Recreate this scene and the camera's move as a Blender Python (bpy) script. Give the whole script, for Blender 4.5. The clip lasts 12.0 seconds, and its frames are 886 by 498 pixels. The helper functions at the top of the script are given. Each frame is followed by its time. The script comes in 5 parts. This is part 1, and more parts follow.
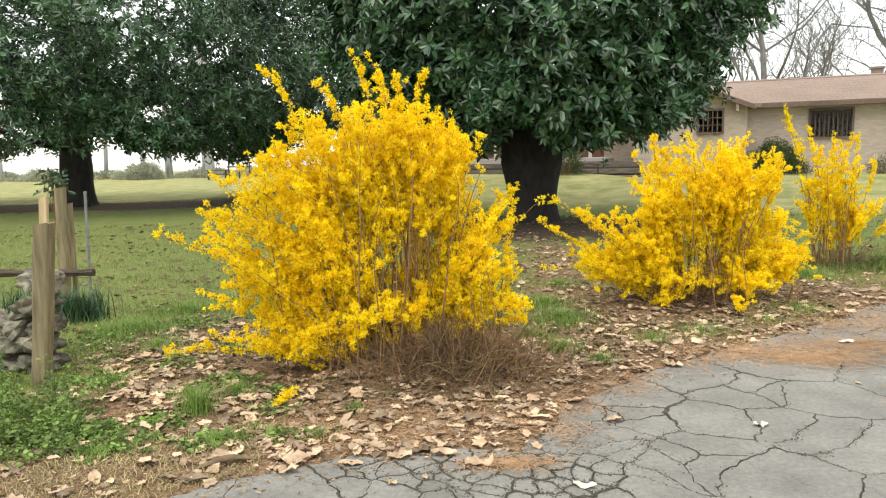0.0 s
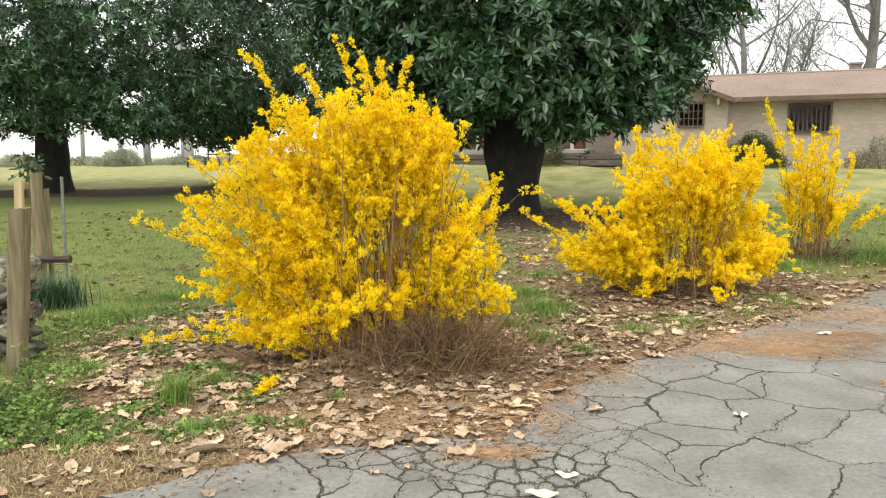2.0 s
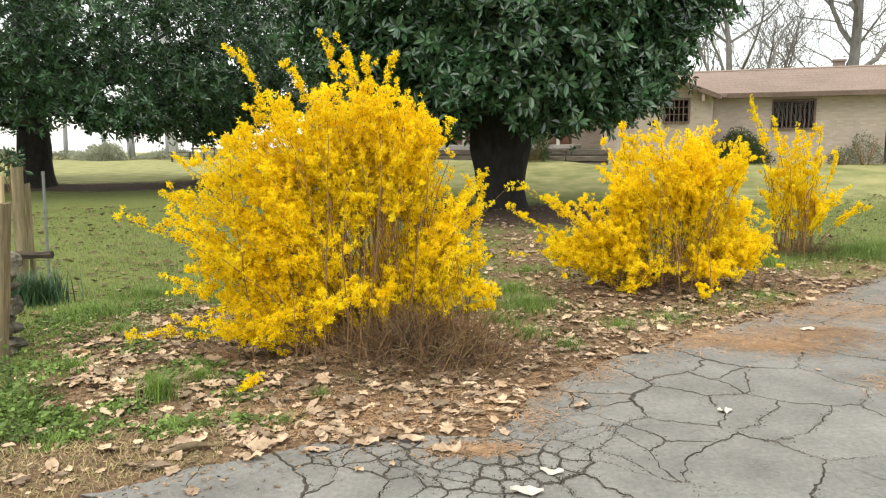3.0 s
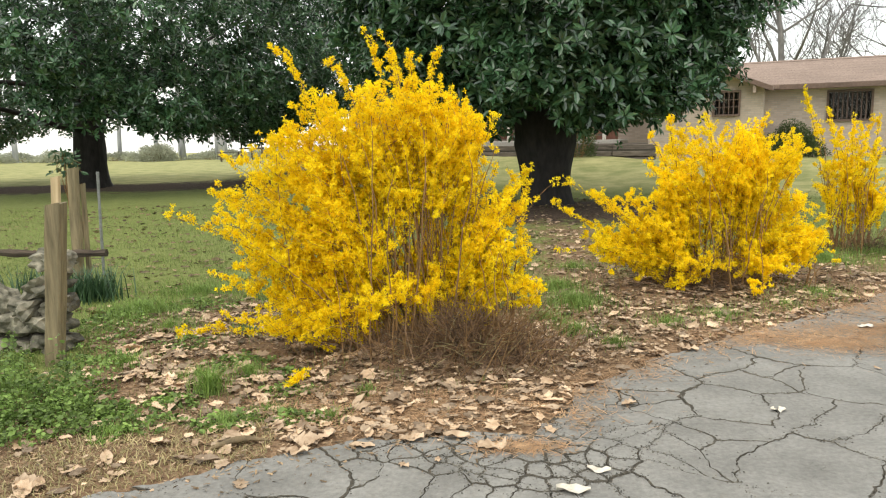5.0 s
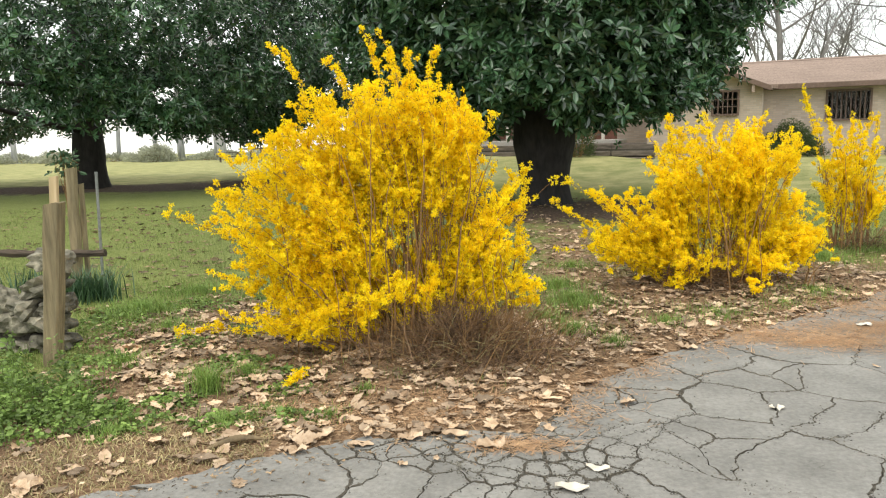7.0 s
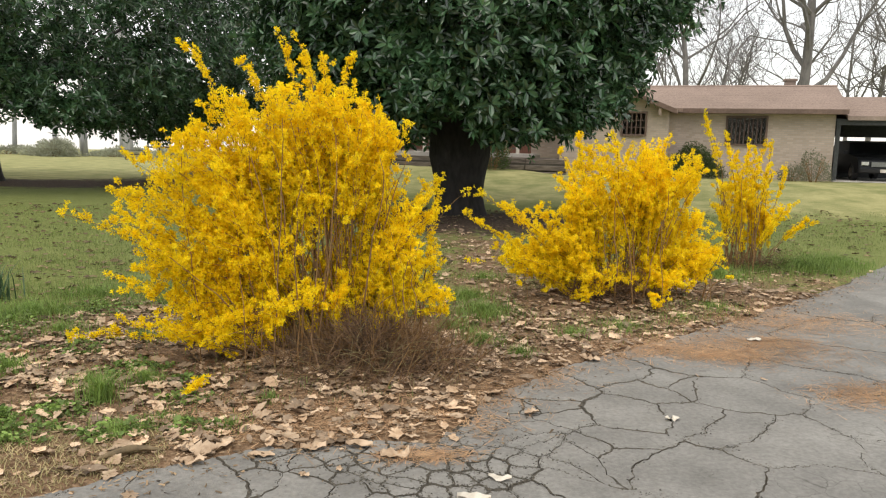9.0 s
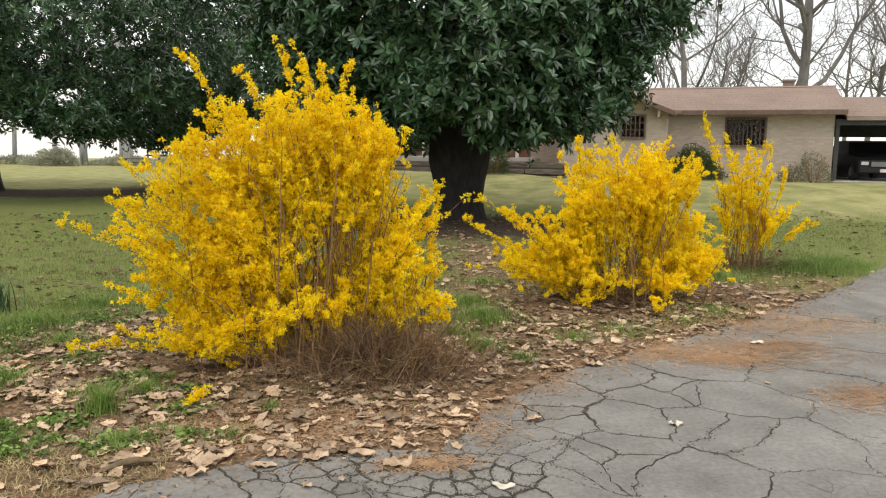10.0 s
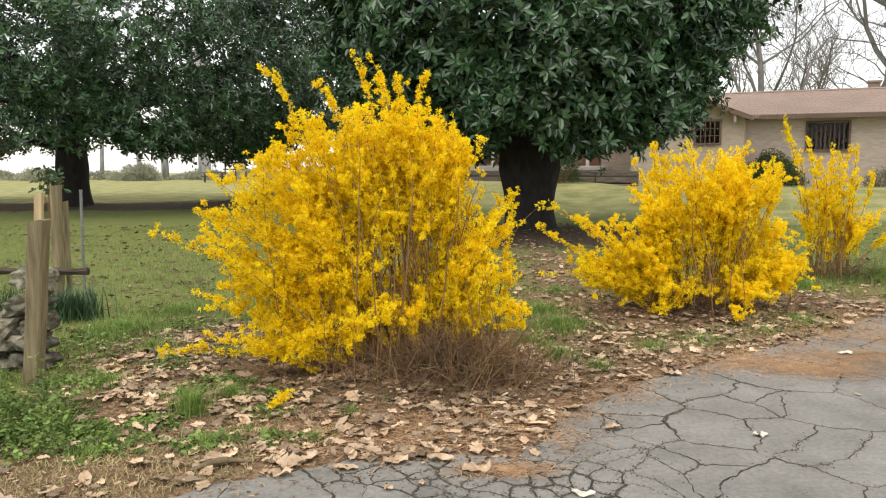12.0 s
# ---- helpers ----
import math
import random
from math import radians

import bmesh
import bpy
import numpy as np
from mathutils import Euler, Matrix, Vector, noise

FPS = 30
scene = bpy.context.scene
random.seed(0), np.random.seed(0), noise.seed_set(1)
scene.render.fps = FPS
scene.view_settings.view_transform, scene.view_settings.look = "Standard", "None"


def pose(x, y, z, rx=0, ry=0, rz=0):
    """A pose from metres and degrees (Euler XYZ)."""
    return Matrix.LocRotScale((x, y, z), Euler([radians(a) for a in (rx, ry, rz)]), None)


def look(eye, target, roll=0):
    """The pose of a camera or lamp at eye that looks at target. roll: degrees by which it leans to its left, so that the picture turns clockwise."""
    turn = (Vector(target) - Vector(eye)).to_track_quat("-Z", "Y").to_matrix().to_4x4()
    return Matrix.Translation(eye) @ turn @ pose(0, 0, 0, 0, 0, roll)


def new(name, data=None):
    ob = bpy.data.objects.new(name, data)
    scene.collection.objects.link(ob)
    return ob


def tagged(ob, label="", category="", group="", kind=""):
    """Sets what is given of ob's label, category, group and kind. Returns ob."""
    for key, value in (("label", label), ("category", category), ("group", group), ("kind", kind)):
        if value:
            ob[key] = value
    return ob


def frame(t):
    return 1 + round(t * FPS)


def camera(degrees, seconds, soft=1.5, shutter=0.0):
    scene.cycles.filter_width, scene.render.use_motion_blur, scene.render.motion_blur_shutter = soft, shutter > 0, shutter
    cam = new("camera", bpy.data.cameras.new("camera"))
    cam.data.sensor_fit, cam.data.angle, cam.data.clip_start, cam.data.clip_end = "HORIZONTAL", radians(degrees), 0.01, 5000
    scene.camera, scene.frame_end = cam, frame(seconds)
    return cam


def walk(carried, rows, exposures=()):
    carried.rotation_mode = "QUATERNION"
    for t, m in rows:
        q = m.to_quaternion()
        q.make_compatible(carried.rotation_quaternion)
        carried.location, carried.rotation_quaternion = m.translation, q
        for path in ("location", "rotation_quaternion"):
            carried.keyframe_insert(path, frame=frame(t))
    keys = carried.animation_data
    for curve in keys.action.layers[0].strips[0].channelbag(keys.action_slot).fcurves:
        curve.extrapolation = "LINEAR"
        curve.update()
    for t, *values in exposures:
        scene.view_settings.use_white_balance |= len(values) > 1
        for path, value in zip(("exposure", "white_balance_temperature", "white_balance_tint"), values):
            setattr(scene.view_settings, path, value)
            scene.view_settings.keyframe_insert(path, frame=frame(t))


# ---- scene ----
import itertools

cam = camera(61.1, 12.0, 1.15)
PATH = [
    (0, (-0.04, -0.107, 1.562), (-0.035, 1.878, 1.313), -1.2),
    (0.5, (-0.043, -0.098, 1.555), (-0.033, 1.887, 1.305), -1.2),
    (1, (-0.04, -0.09, 1.551), (-0.029, 1.893, 1.296), -1.2),
    (1.5, (-0.052, -0.088, 1.557), (-0.033, 1.895, 1.294), -0.9),
    (2, (-0.057, -0.082, 1.552), (-0.001, 1.898, 1.277), -0.5),
    (2.5, (-0.057, -0.075, 1.555), (0.037, 1.903, 1.272), -0.3),
    (4.3, (-0.023, -0.053, 1.557), (-0.014, 1.925, 1.264), -1.3),
    (4.5, (-0.043, -0.057, 1.548), (-0.062, 1.922, 1.259), -1.3),
    (5, (-0.047, -0.052, 1.547), (-0.075, 1.926, 1.253), -1.1),
    (5.5, (-0.04, -0.05, 1.541), (-0.068, 1.928, 1.248), -1.0),
    (6, (-0.037, -0.047, 1.539), (-0.062, 1.931, 1.245), -1.0),
    (6.5, (-0.041, -0.051, 1.54), (-0.064, 1.927, 1.246), -1.1),
    (6.7, (-0.044, -0.051, 1.539), (-0.071, 1.927, 1.245), -1.2),
    (8.3, (-0.017, -0.046, 1.537), (0.074, 1.932, 1.256), -0.2),
    (8.5, (-0.015, -0.037, 1.54), (0.15, 1.937, 1.263), 0.8),
    (9, (-0.021, -0.04, 1.538), (0.181, 1.931, 1.268), 1.4),
    (9.5, (-0.02, -0.031, 1.538), (0.181, 1.94, 1.268), 1.1),
    (10, (-0.018, -0.026, 1.55), (0.182, 1.947, 1.292), 0.7),
    (10.5, (-0.02, -0.029, 1.551), (0.178, 1.949, 1.328), 0.6),
    (11, (-0.017, -0.049, 1.548), (0.172, 1.93, 1.323), 0.6),
    (11.5, (-0.023, -0.052, 1.546), (0.137, 1.928, 1.316), 0.3),
    (12, (-0.066, -0.067, 1.539), (-0.048, 1.92, 1.307), -0.2),
]
walk(cam, [(t, look(eye, target, roll)) for t, eye, target, roll in PATH], [(0, 0.62, 6500, 10), (2.5, 0.58, 6500, 10), (4.5, 0.47, 6500, 10), (6.5, 0.54, 6500, 10), (8.5, 0.56, 6500, 10), (9.0, 0.18, 6580, 14), (9.5, 0.1, 6580, 14), (10.5, 0.18, 6580, 14), (12, 0.32, 6580, 14)])

# ---- sky, sun ----
world = bpy.data.worlds.new("overcast_sky")
scene.world = world
world.use_nodes = True
wt = world.node_tree
wt.nodes.clear()
w_out = wt.nodes.new("ShaderNodeOutputWorld")
w_add = wt.nodes.new("ShaderNodeAddShader")
w_sky = wt.nodes.new("ShaderNodeTexSky")
w_sky.sky_type = "NISHITA"
w_sky.sun_disc = False
w_sky.sun_elevation = radians(67)
w_sky.sun_rotation = radians(198)
w_clear = wt.nodes.new("ShaderNodeBackground")
w_clear.inputs["Strength"].default_value = 0.05
w_cloud = wt.nodes.new("ShaderNodeBackground")
w_cloud.inputs["Color"].default_value = (1.0, 0.985, 0.905, 1)
w_cloud.inputs["Strength"].default_value = 0.86
wt.links.new(w_sky.outputs["Color"], w_clear.inputs["Color"])
wt.links.new(w_clear.outputs[0], w_add.inputs[0])
wt.links.new(w_cloud.outputs[0], w_add.inputs[1])
wt.links.new(w_add.outputs[0], w_out.inputs["Surface"])

sun = new("sun", bpy.data.lights.new("sun", "SUN"))
sun.data.energy = 1.5
sun.data.angle = radians(70)
sun.data.color = (1.0, 0.93, 0.77)
sun.matrix_world = look((-3, -3, 22), (0, 6, 0))

# ---- materials ----


def grain(name, dark, light, size=8.0, rough=0.8, bump=0.3, bump_size=None, metal=0.0, island=0.0, objects=0.0,
          through_light=0.0, gloss=0.5, patch=0.25, patch_size=0.7, stretch=(1, 1, 1)):
    """A surface with fine grain, large soft patches and relief, in metres."""
    m = bpy.data.materials.new(name)
    m.use_nodes = True
    nt = m.node_tree
    n, link = nt.nodes, nt.links.new
    bsdf = n["Principled BSDF"]
    co = n.new("ShaderNodeTexCoord")
    mp = n.new("ShaderNodeMapping")
    mp.inputs["Scale"].default_value = stretch
    link(co.outputs["Object"], mp.inputs["Vector"])
    fine = n.new("ShaderNodeTexNoise")
    fine.inputs["Scale"].default_value = size
    fine.inputs["Detail"].default_value = 8
    fine.inputs["Roughness"].default_value = 0.65
    link(mp.outputs[0], fine.inputs["Vector"])
    ramp = n.new("ShaderNodeValToRGB")
    ramp.color_ramp.elements[0].position, ramp.color_ramp.elements[1].position = 0.32, 0.68
    ramp.color_ramp.elements[0].color, ramp.color_ramp.elements[1].color = (*dark, 1), (*light, 1)
    link(fine.outputs["Fac"], ramp.inputs["Fac"])
    big = n.new("ShaderNodeTexNoise")
    big.inputs["Scale"].default_value = patch_size
    big.inputs["Detail"].default_value = 3
    link(mp.outputs[0], big.inputs["Vector"])
    span = n.new("ShaderNodeMapRange")
    span.inputs["From Min"].default_value, span.inputs["From Max"].default_value = 0.3, 0.7
    span.inputs["To Min"].default_value, span.inputs["To Max"].default_value = 1 - patch, 1 + patch
    link(big.outputs["Fac"], span.inputs["Value"])
    hsv = n.new("ShaderNodeHueSaturation")
    link(ramp.outputs["Color"], hsv.inputs["Color"])
    value = span.outputs[0]
    if island or objects:
        if island:
            rnd = n.new("ShaderNodeNewGeometry").outputs["Random Per Island"]
        else:
            rnd = n.new("ShaderNodeObjectInfo").outputs["Random"]
        amount = island or objects
        sp = n.new("ShaderNodeMapRange")
        sp.inputs["To Min"].default_value, sp.inputs["To Max"].default_value = 1 - amount, 1 + amount
        link(rnd, sp.inputs["Value"])
        mul = n.new("ShaderNodeMath")
        mul.operation = "MULTIPLY"
        link(value, mul.inputs[0])
        link(sp.outputs[0], mul.inputs[1])
        value = mul.outputs[0]
    link(value, hsv.inputs["Value"])
    link(hsv.outputs["Color"], bsdf.inputs["Base Color"])
    bsdf.inputs["Roughness"].default_value = rough
    bsdf.inputs["Metallic"].default_value = metal
    bsdf.inputs["Specular IOR Level"].default_value = gloss
    if bump:
        rel = n.new("ShaderNodeTexNoise")
        rel.inputs["Scale"].default_value = bump_size or size * 2
        rel.inputs["Detail"].default_value = 6
        link(mp.outputs[0], rel.inputs["Vector"])
        bp = n.new("ShaderNodeBump")
        bp.inputs["Strength"].default_value = bump
        bp.inputs["Distance"].default_value = 0.02
        link(rel.outputs["Fac"], bp.inputs["Height"])
        link(bp.outputs[0], bsdf.inputs["Normal"])
    if through_light:
        tr = n.new("ShaderNodeBsdfTranslucent")
        link(hsv.outputs["Color"], tr.inputs["Color"])
        mix = n.new("ShaderNodeMixShader")
        mix.inputs[0].default_value = through_light
        link(bsdf.outputs[0], mix.inputs[1])
        link(tr.outputs[0], mix.inputs[2])
        link(mix.outputs[0], n["Material Output"].inputs["Surface"])
    return m


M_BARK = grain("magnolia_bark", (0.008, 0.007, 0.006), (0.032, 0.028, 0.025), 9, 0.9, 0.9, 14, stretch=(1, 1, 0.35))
M_GREYBARK = grain("grey_bark", (0.105, 0.10, 0.096), (0.215, 0.205, 0.195), 6, 0.9, 0.6, stretch=(1, 1, 0.3))
# Bark of the far trunks, lightened so that its colour carries the mist.
M_FARBARK = grain("mist_paled_bark", (0.27, 0.28, 0.28), (0.41, 0.42, 0.42), 5, 0.95, 0.4, stretch=(1, 1, 0.3))
M_LEAF = grain("magnolia_leaf", (0.028, 0.078, 0.034), (0.092, 0.180, 0.084), 3, 0.21, 0.0, island=0.6, through_light=0.1, gloss=0.95, patch=0.3)
M_PETAL = grain("forsythia_petal", (0.955, 0.72, 0.007), (0.99, 0.835, 0.016), 4, 0.6, 0.0, island=0.16, through_light=0.44, gloss=0.2, patch=0.1, patch_size=2)
M_STEM = grain("forsythia_stem", (0.15, 0.082, 0.032), (0.34, 0.215, 0.10), 30, 0.95, 0.2, gloss=0.15)
M_DEADTWIG = grain("dead_twig", (0.06, 0.035, 0.02), (0.25, 0.158, 0.09), 12, 0.9, 0.2, island=0.65)
M_LITTER = grain("dry_leaf", (0.26, 0.17, 0.098), (0.56, 0.43, 0.30), 9, 0.75, 0.3, 60, island=0.6, patch=0.2)
M_LAWNLEAF = grain("lawn_leaf", (0.07, 0.05, 0.025), (0.26, 0.19, 0.10), 9, 0.75, 0.3, 60, island=0.55)
M_DEBRIS = grain("leaf_crumbs", (0.10, 0.065, 0.035), (0.36, 0.26, 0.155), 9, 0.85, 0.0, island=0.6)
M_NEEDLE = grain("pine_needle", (0.36, 0.21, 0.11), (0.52, 0.34, 0.19), 9, 0.8, 0, island=0.35)
M_GRASS = grain("grass_blade", (0.125, 0.19, 0.042), (0.24, 0.295, 0.09), 2, 0.7, 0, island=0.5, through_light=0.3, patch=0.3, patch_size=0.5)
M_TUFT = grain("lush_grass", (0.13, 0.225, 0.042), (0.26, 0.375, 0.09), 4, 0.6, 0, island=0.35, through_light=0.3)
M_DRYGRASS = grain("dry_grass", (0.24, 0.215, 0.095), (0.46, 0.39, 0.20), 4, 0.8, 0, island=0.3, through_light=0.2)
M_WEED = grain("weed_leaf", (0.10, 0.17, 0.036), (0.235, 0.345, 0.085), 6, 0.6, 0, island=0.5, through_light=0.3, patch=0.3, patch_size=3)
M_STRAP = grain("strap_leaf", (0.035, 0.085, 0.04), (0.08, 0.15, 0.065), 6, 0.5, 0, island=0.3, through_light=0.2)
M_SHRUB = grain("shrub_leaf", (0.055, 0.085, 0.03), (0.115, 0.15, 0.06), 6, 0.8, 0, gloss=0.15, island=0.35, through_light=0.15)
M_BRUSH = grain("brush_leaf", (0.16, 0.175, 0.115), (0.24, 0.25, 0.175), 2, 0.95, 0, gloss=0.1, island=0.18, through_light=0.3)
# Far brush: distance haze is put into the pale, low-contrast leaf colour.
M_HAZE = grain("haze_paled_brush_leaf", (0.33, 0.345, 0.26), (0.46, 0.475, 0.37), 2, 0.95, 0, gloss=0.1, island=0.15, through_light=0.3)
M_PALELEAF = grain("bleached_leaf", (0.50, 0.45, 0.36), (0.68, 0.64, 0.56), 20, 0.8, 0.2, 60)
M_POST = grain("weathered_post", (0.12, 0.098, 0.055), (0.29, 0.235, 0.135), 5, 0.85, 0.5, 20, stretch=(6, 6, 0.5))
M_NEWWOOD = grain("fresh_wood", (0.50, 0.37, 0.20), (0.66, 0.52, 0.32), 5, 0.8, 0.3, stretch=(6, 6, 0.5))
M_RAIL = grain("old_rail_wood", (0.03, 0.022, 0.016), (0.11, 0.083, 0.058), 5, 0.9, 0.6, 20, stretch=(0.5, 6, 6))
M_TIE = grain("timber_tie", (0.07, 0.058, 0.047), (0.20, 0.168, 0.142), 4, 0.9, 0.5, stretch=(0.5, 5, 5))
M_STONE = grain("field_stone", (0.045, 0.046, 0.030), (0.30, 0.275, 0.21), 9, 0.9, 1.0, 16, objects=0.4, patch=0.45, patch_size=3)
M_STEEL = grain("galvanised_steel", (0.16, 0.17, 0.165), (0.30, 0.31, 0.30), 30, 0.55, 0.1, metal=0.4)
M_ASPHALT = grain("worn_asphalt", (0.170, 0.168, 0.155), (0.262, 0.257, 0.238), 34, 0.9, 0.35, 120, objects=0.07, patch=0.2, patch_size=2.6)
M_GRIT = grain("asphalt_grit", (0.045, 0.042, 0.034), (0.19, 0.178, 0.15), 20, 0.95, 0, island=0.7)


def hairline_cracks(m):
    """Fine dark cracks over a worn surface, broken up by patches."""
    nt = m.node_tree
    n, link = nt.nodes, nt.links.new
    bsdf = n["Principled BSDF"]
    colour = bsdf.inputs["Base Color"].links[0].from_socket
    co = n.new("ShaderNodeTexCoord")
    bend = n.new("ShaderNodeTexNoise")
    bend.inputs["Scale"].default_value = 5
    bend.inputs["Detail"].default_value = 5
    link(co.outputs["Object"], bend.inputs["Vector"])
    warp = n.new("ShaderNodeVectorMath")
    warp.operation = "MULTIPLY_ADD"
    warp.inputs[1].default_value = (0.22, 0.22, 0)
    link(bend.outputs["Color"], warp.inputs[0])
    link(co.outputs["Object"], warp.inputs[2])
    cell = n.new("ShaderNodeTexVoronoi")
    cell.feature = "DISTANCE_TO_EDGE"
    cell.inputs["Scale"].default_value = 7.0
    link(warp.outputs[0], cell.inputs["Vector"])
    line = n.new("ShaderNodeMapRange")
    line.inputs["From Min"].default_value, line.inputs["From Max"].default_value = 0.0, 0.02
    line.inputs["To Min"].default_value, line.inputs["To Max"].default_value = 1.0, 0.0
    link(cell.outputs["Distance"], line.inputs["Value"])
    where = n.new("ShaderNodeTexNoise")
    where.inputs["Scale"].default_value = 1.5
    link(co.outputs["Object"], where.inputs["Vector"])
    gate = n.new("ShaderNodeMapRange")
    gate.inputs["From Min"].default_value, gate.inputs["From Max"].default_value = 0.55, 0.68
    gate.inputs["To Max"].default_value = 0.75
    link(where.outputs["Fac"], gate.inputs["Value"])
    amount = n.new("ShaderNodeMath")
    amount.operation = "MULTIPLY"
    link(line.outputs[0], amount.inputs[0])
    link(gate.outputs[0], amount.inputs[1])
    mx = n.new("ShaderNodeMix")
    mx.data_type = "RGBA"
    mx.inputs["B"].default_value = (0.05, 0.045, 0.038, 1)
    link(amount.outputs[0], mx.inputs["Factor"])
    link(colour, mx.inputs["A"])
    link(mx.outputs["Result"], bsdf.inputs["Base Color"])


hairline_cracks(M_ASPHALT)
M_CRACK = grain("crack_dirt", (0.04, 0.037, 0.03), (0.115, 0.10, 0.075), 40, 1.0, 0.6)
M_ROOF = grain("asphalt_shingle", (0.20, 0.145, 0.115), (0.33, 0.25, 0.205), 14, 0.9, 0.3, 30, patch=0.12, patch_size=0.6)
M_BROWNPAINT = grain("brown_paint", (0.11, 0.072, 0.056), (0.19, 0.128, 0.102), 12, 0.6, 0.15)
M_FASCIA = grain("fascia_paint", (0.26, 0.20, 0.165), (0.36, 0.28, 0.235), 12, 0.6, 0.15)
M_REDWOOD = grain("red_brown_panel", (0.16, 0.07, 0.045), (0.25, 0.115, 0.08), 6, 0.7, 0.2, stretch=(4, 4, 1))
M_WHITE = grain("off_white_paint", (0.55, 0.51, 0.45), (0.70, 0.66, 0.60), 8, 0.7, 0.15)
M_CONCRETE = grain("concrete", (0.34, 0.32, 0.29), (0.48, 0.46, 0.42), 20, 0.9, 0.3)
# Near-black: the shade under the carport roof is put into this colour.
M_DARKWALL = grain("shaded_carport_paint", (0.03, 0.034, 0.034), (0.06, 0.066, 0.066), 10, 0.7, 0.2)
M_CARPAINT = grain("dark_car_paint", (0.008, 0.009, 0.011), (0.014, 0.016, 0.019), 3, 0.42, 0.0, gloss=0.35)
M_RUBBER = grain("tyre_rubber", (0.012, 0.012, 0.012), (0.03, 0.03, 0.03), 30, 0.8, 0.2)
M_CHROME = grain("bright_metal", (0.6, 0.6, 0.6), (0.75, 0.75, 0.75), 20, 0.2, 0, metal=0.9)
M_INSIDE = grain("dim_room", (0.07, 0.062, 0.056), (0.13, 0.118, 0.105), 6, 0.9, 0.1)

M_GLASS = bpy.data.materials.new("window_glass")
M_GLASS.use_nodes = True
gb = M_GLASS.node_tree.nodes["Principled BSDF"]
gb.inputs["Base Color"].default_value = (0.92, 0.96, 0.96, 1)
gb.inputs["Roughness"].default_value = 0.04
gb.inputs["Transmission Weight"].default_value = 1.0
gb.inputs["IOR"].default_value = 1.2


def brick_material():
    m = bpy.data.materials.new("tan_brick")
    m.use_nodes = True
    nt = m.node_tree
    n, link = nt.nodes, nt.links.new
    bsdf = n["Principled BSDF"]
    co = n.new("ShaderNodeTexCoord")
    sep = n.new("ShaderNodeSeparateXYZ")
    link(co.outputs["Object"], sep.inputs[0])
    add = n.new("ShaderNodeMath")
    link(sep.outputs["X"], add.inputs[0])
    link(sep.outputs["Y"], add.inputs[1])
    com = n.new("ShaderNodeCombineXYZ")
    link(add.outputs[0], com.inputs["X"])
    link(sep.outputs["Z"], com.inputs["Y"])
    br = n.new("ShaderNodeTexBrick")
    br.inputs["Scale"].default_value = 1.0
    br.inputs["Brick Width"].default_value = 0.21
    br.inputs["Row Height"].default_value = 0.075
    br.inputs["Mortar Size"].default_value = 0.006
    br.inputs["Color1"].default_value = (0.45, 0.365, 0.30, 1)
    br.inputs["Color2"].default_value = (0.55, 0.455, 0.385, 1)
    br.inputs["Mortar"].default_value = (0.42, 0.39, 0.345, 1)
    link(com.outputs[0], br.inputs["Vector"])
    big = n.new("ShaderNodeTexNoise")
    big.inputs["Scale"].default_value = 0.9
    big.inputs["Detail"].default_value = 5
    link(co.outputs["Object"], big.inputs["Vector"])
    span = n.new("ShaderNodeMapRange")
    span.inputs["To Min"].default_value, span.inputs["To Max"].default_value = 0.8, 1.2
    link(big.outputs["Fac"], span.inputs["Value"])
    hsv = n.new("ShaderNodeHueSaturation")
    link(br.outputs["Color"], hsv.inputs["Color"])
    link(span.outputs[0], hsv.inputs["Value"])
    link(hsv.outputs[0], bsdf.inputs["Base Color"])
    bsdf.inputs["Roughness"].default_value = 0.9
    bp = n.new("ShaderNodeBump")
    bp.inputs["Strength"].default_value = 0.4
    bp.inputs["Distance"].default_value = 0.01
    bp.invert = True
    link(br.outputs["Fac"], bp.inputs["Height"])
    link(bp.outputs[0], bsdf.inputs["Normal"])
    return m


M_BRICK = brick_material()


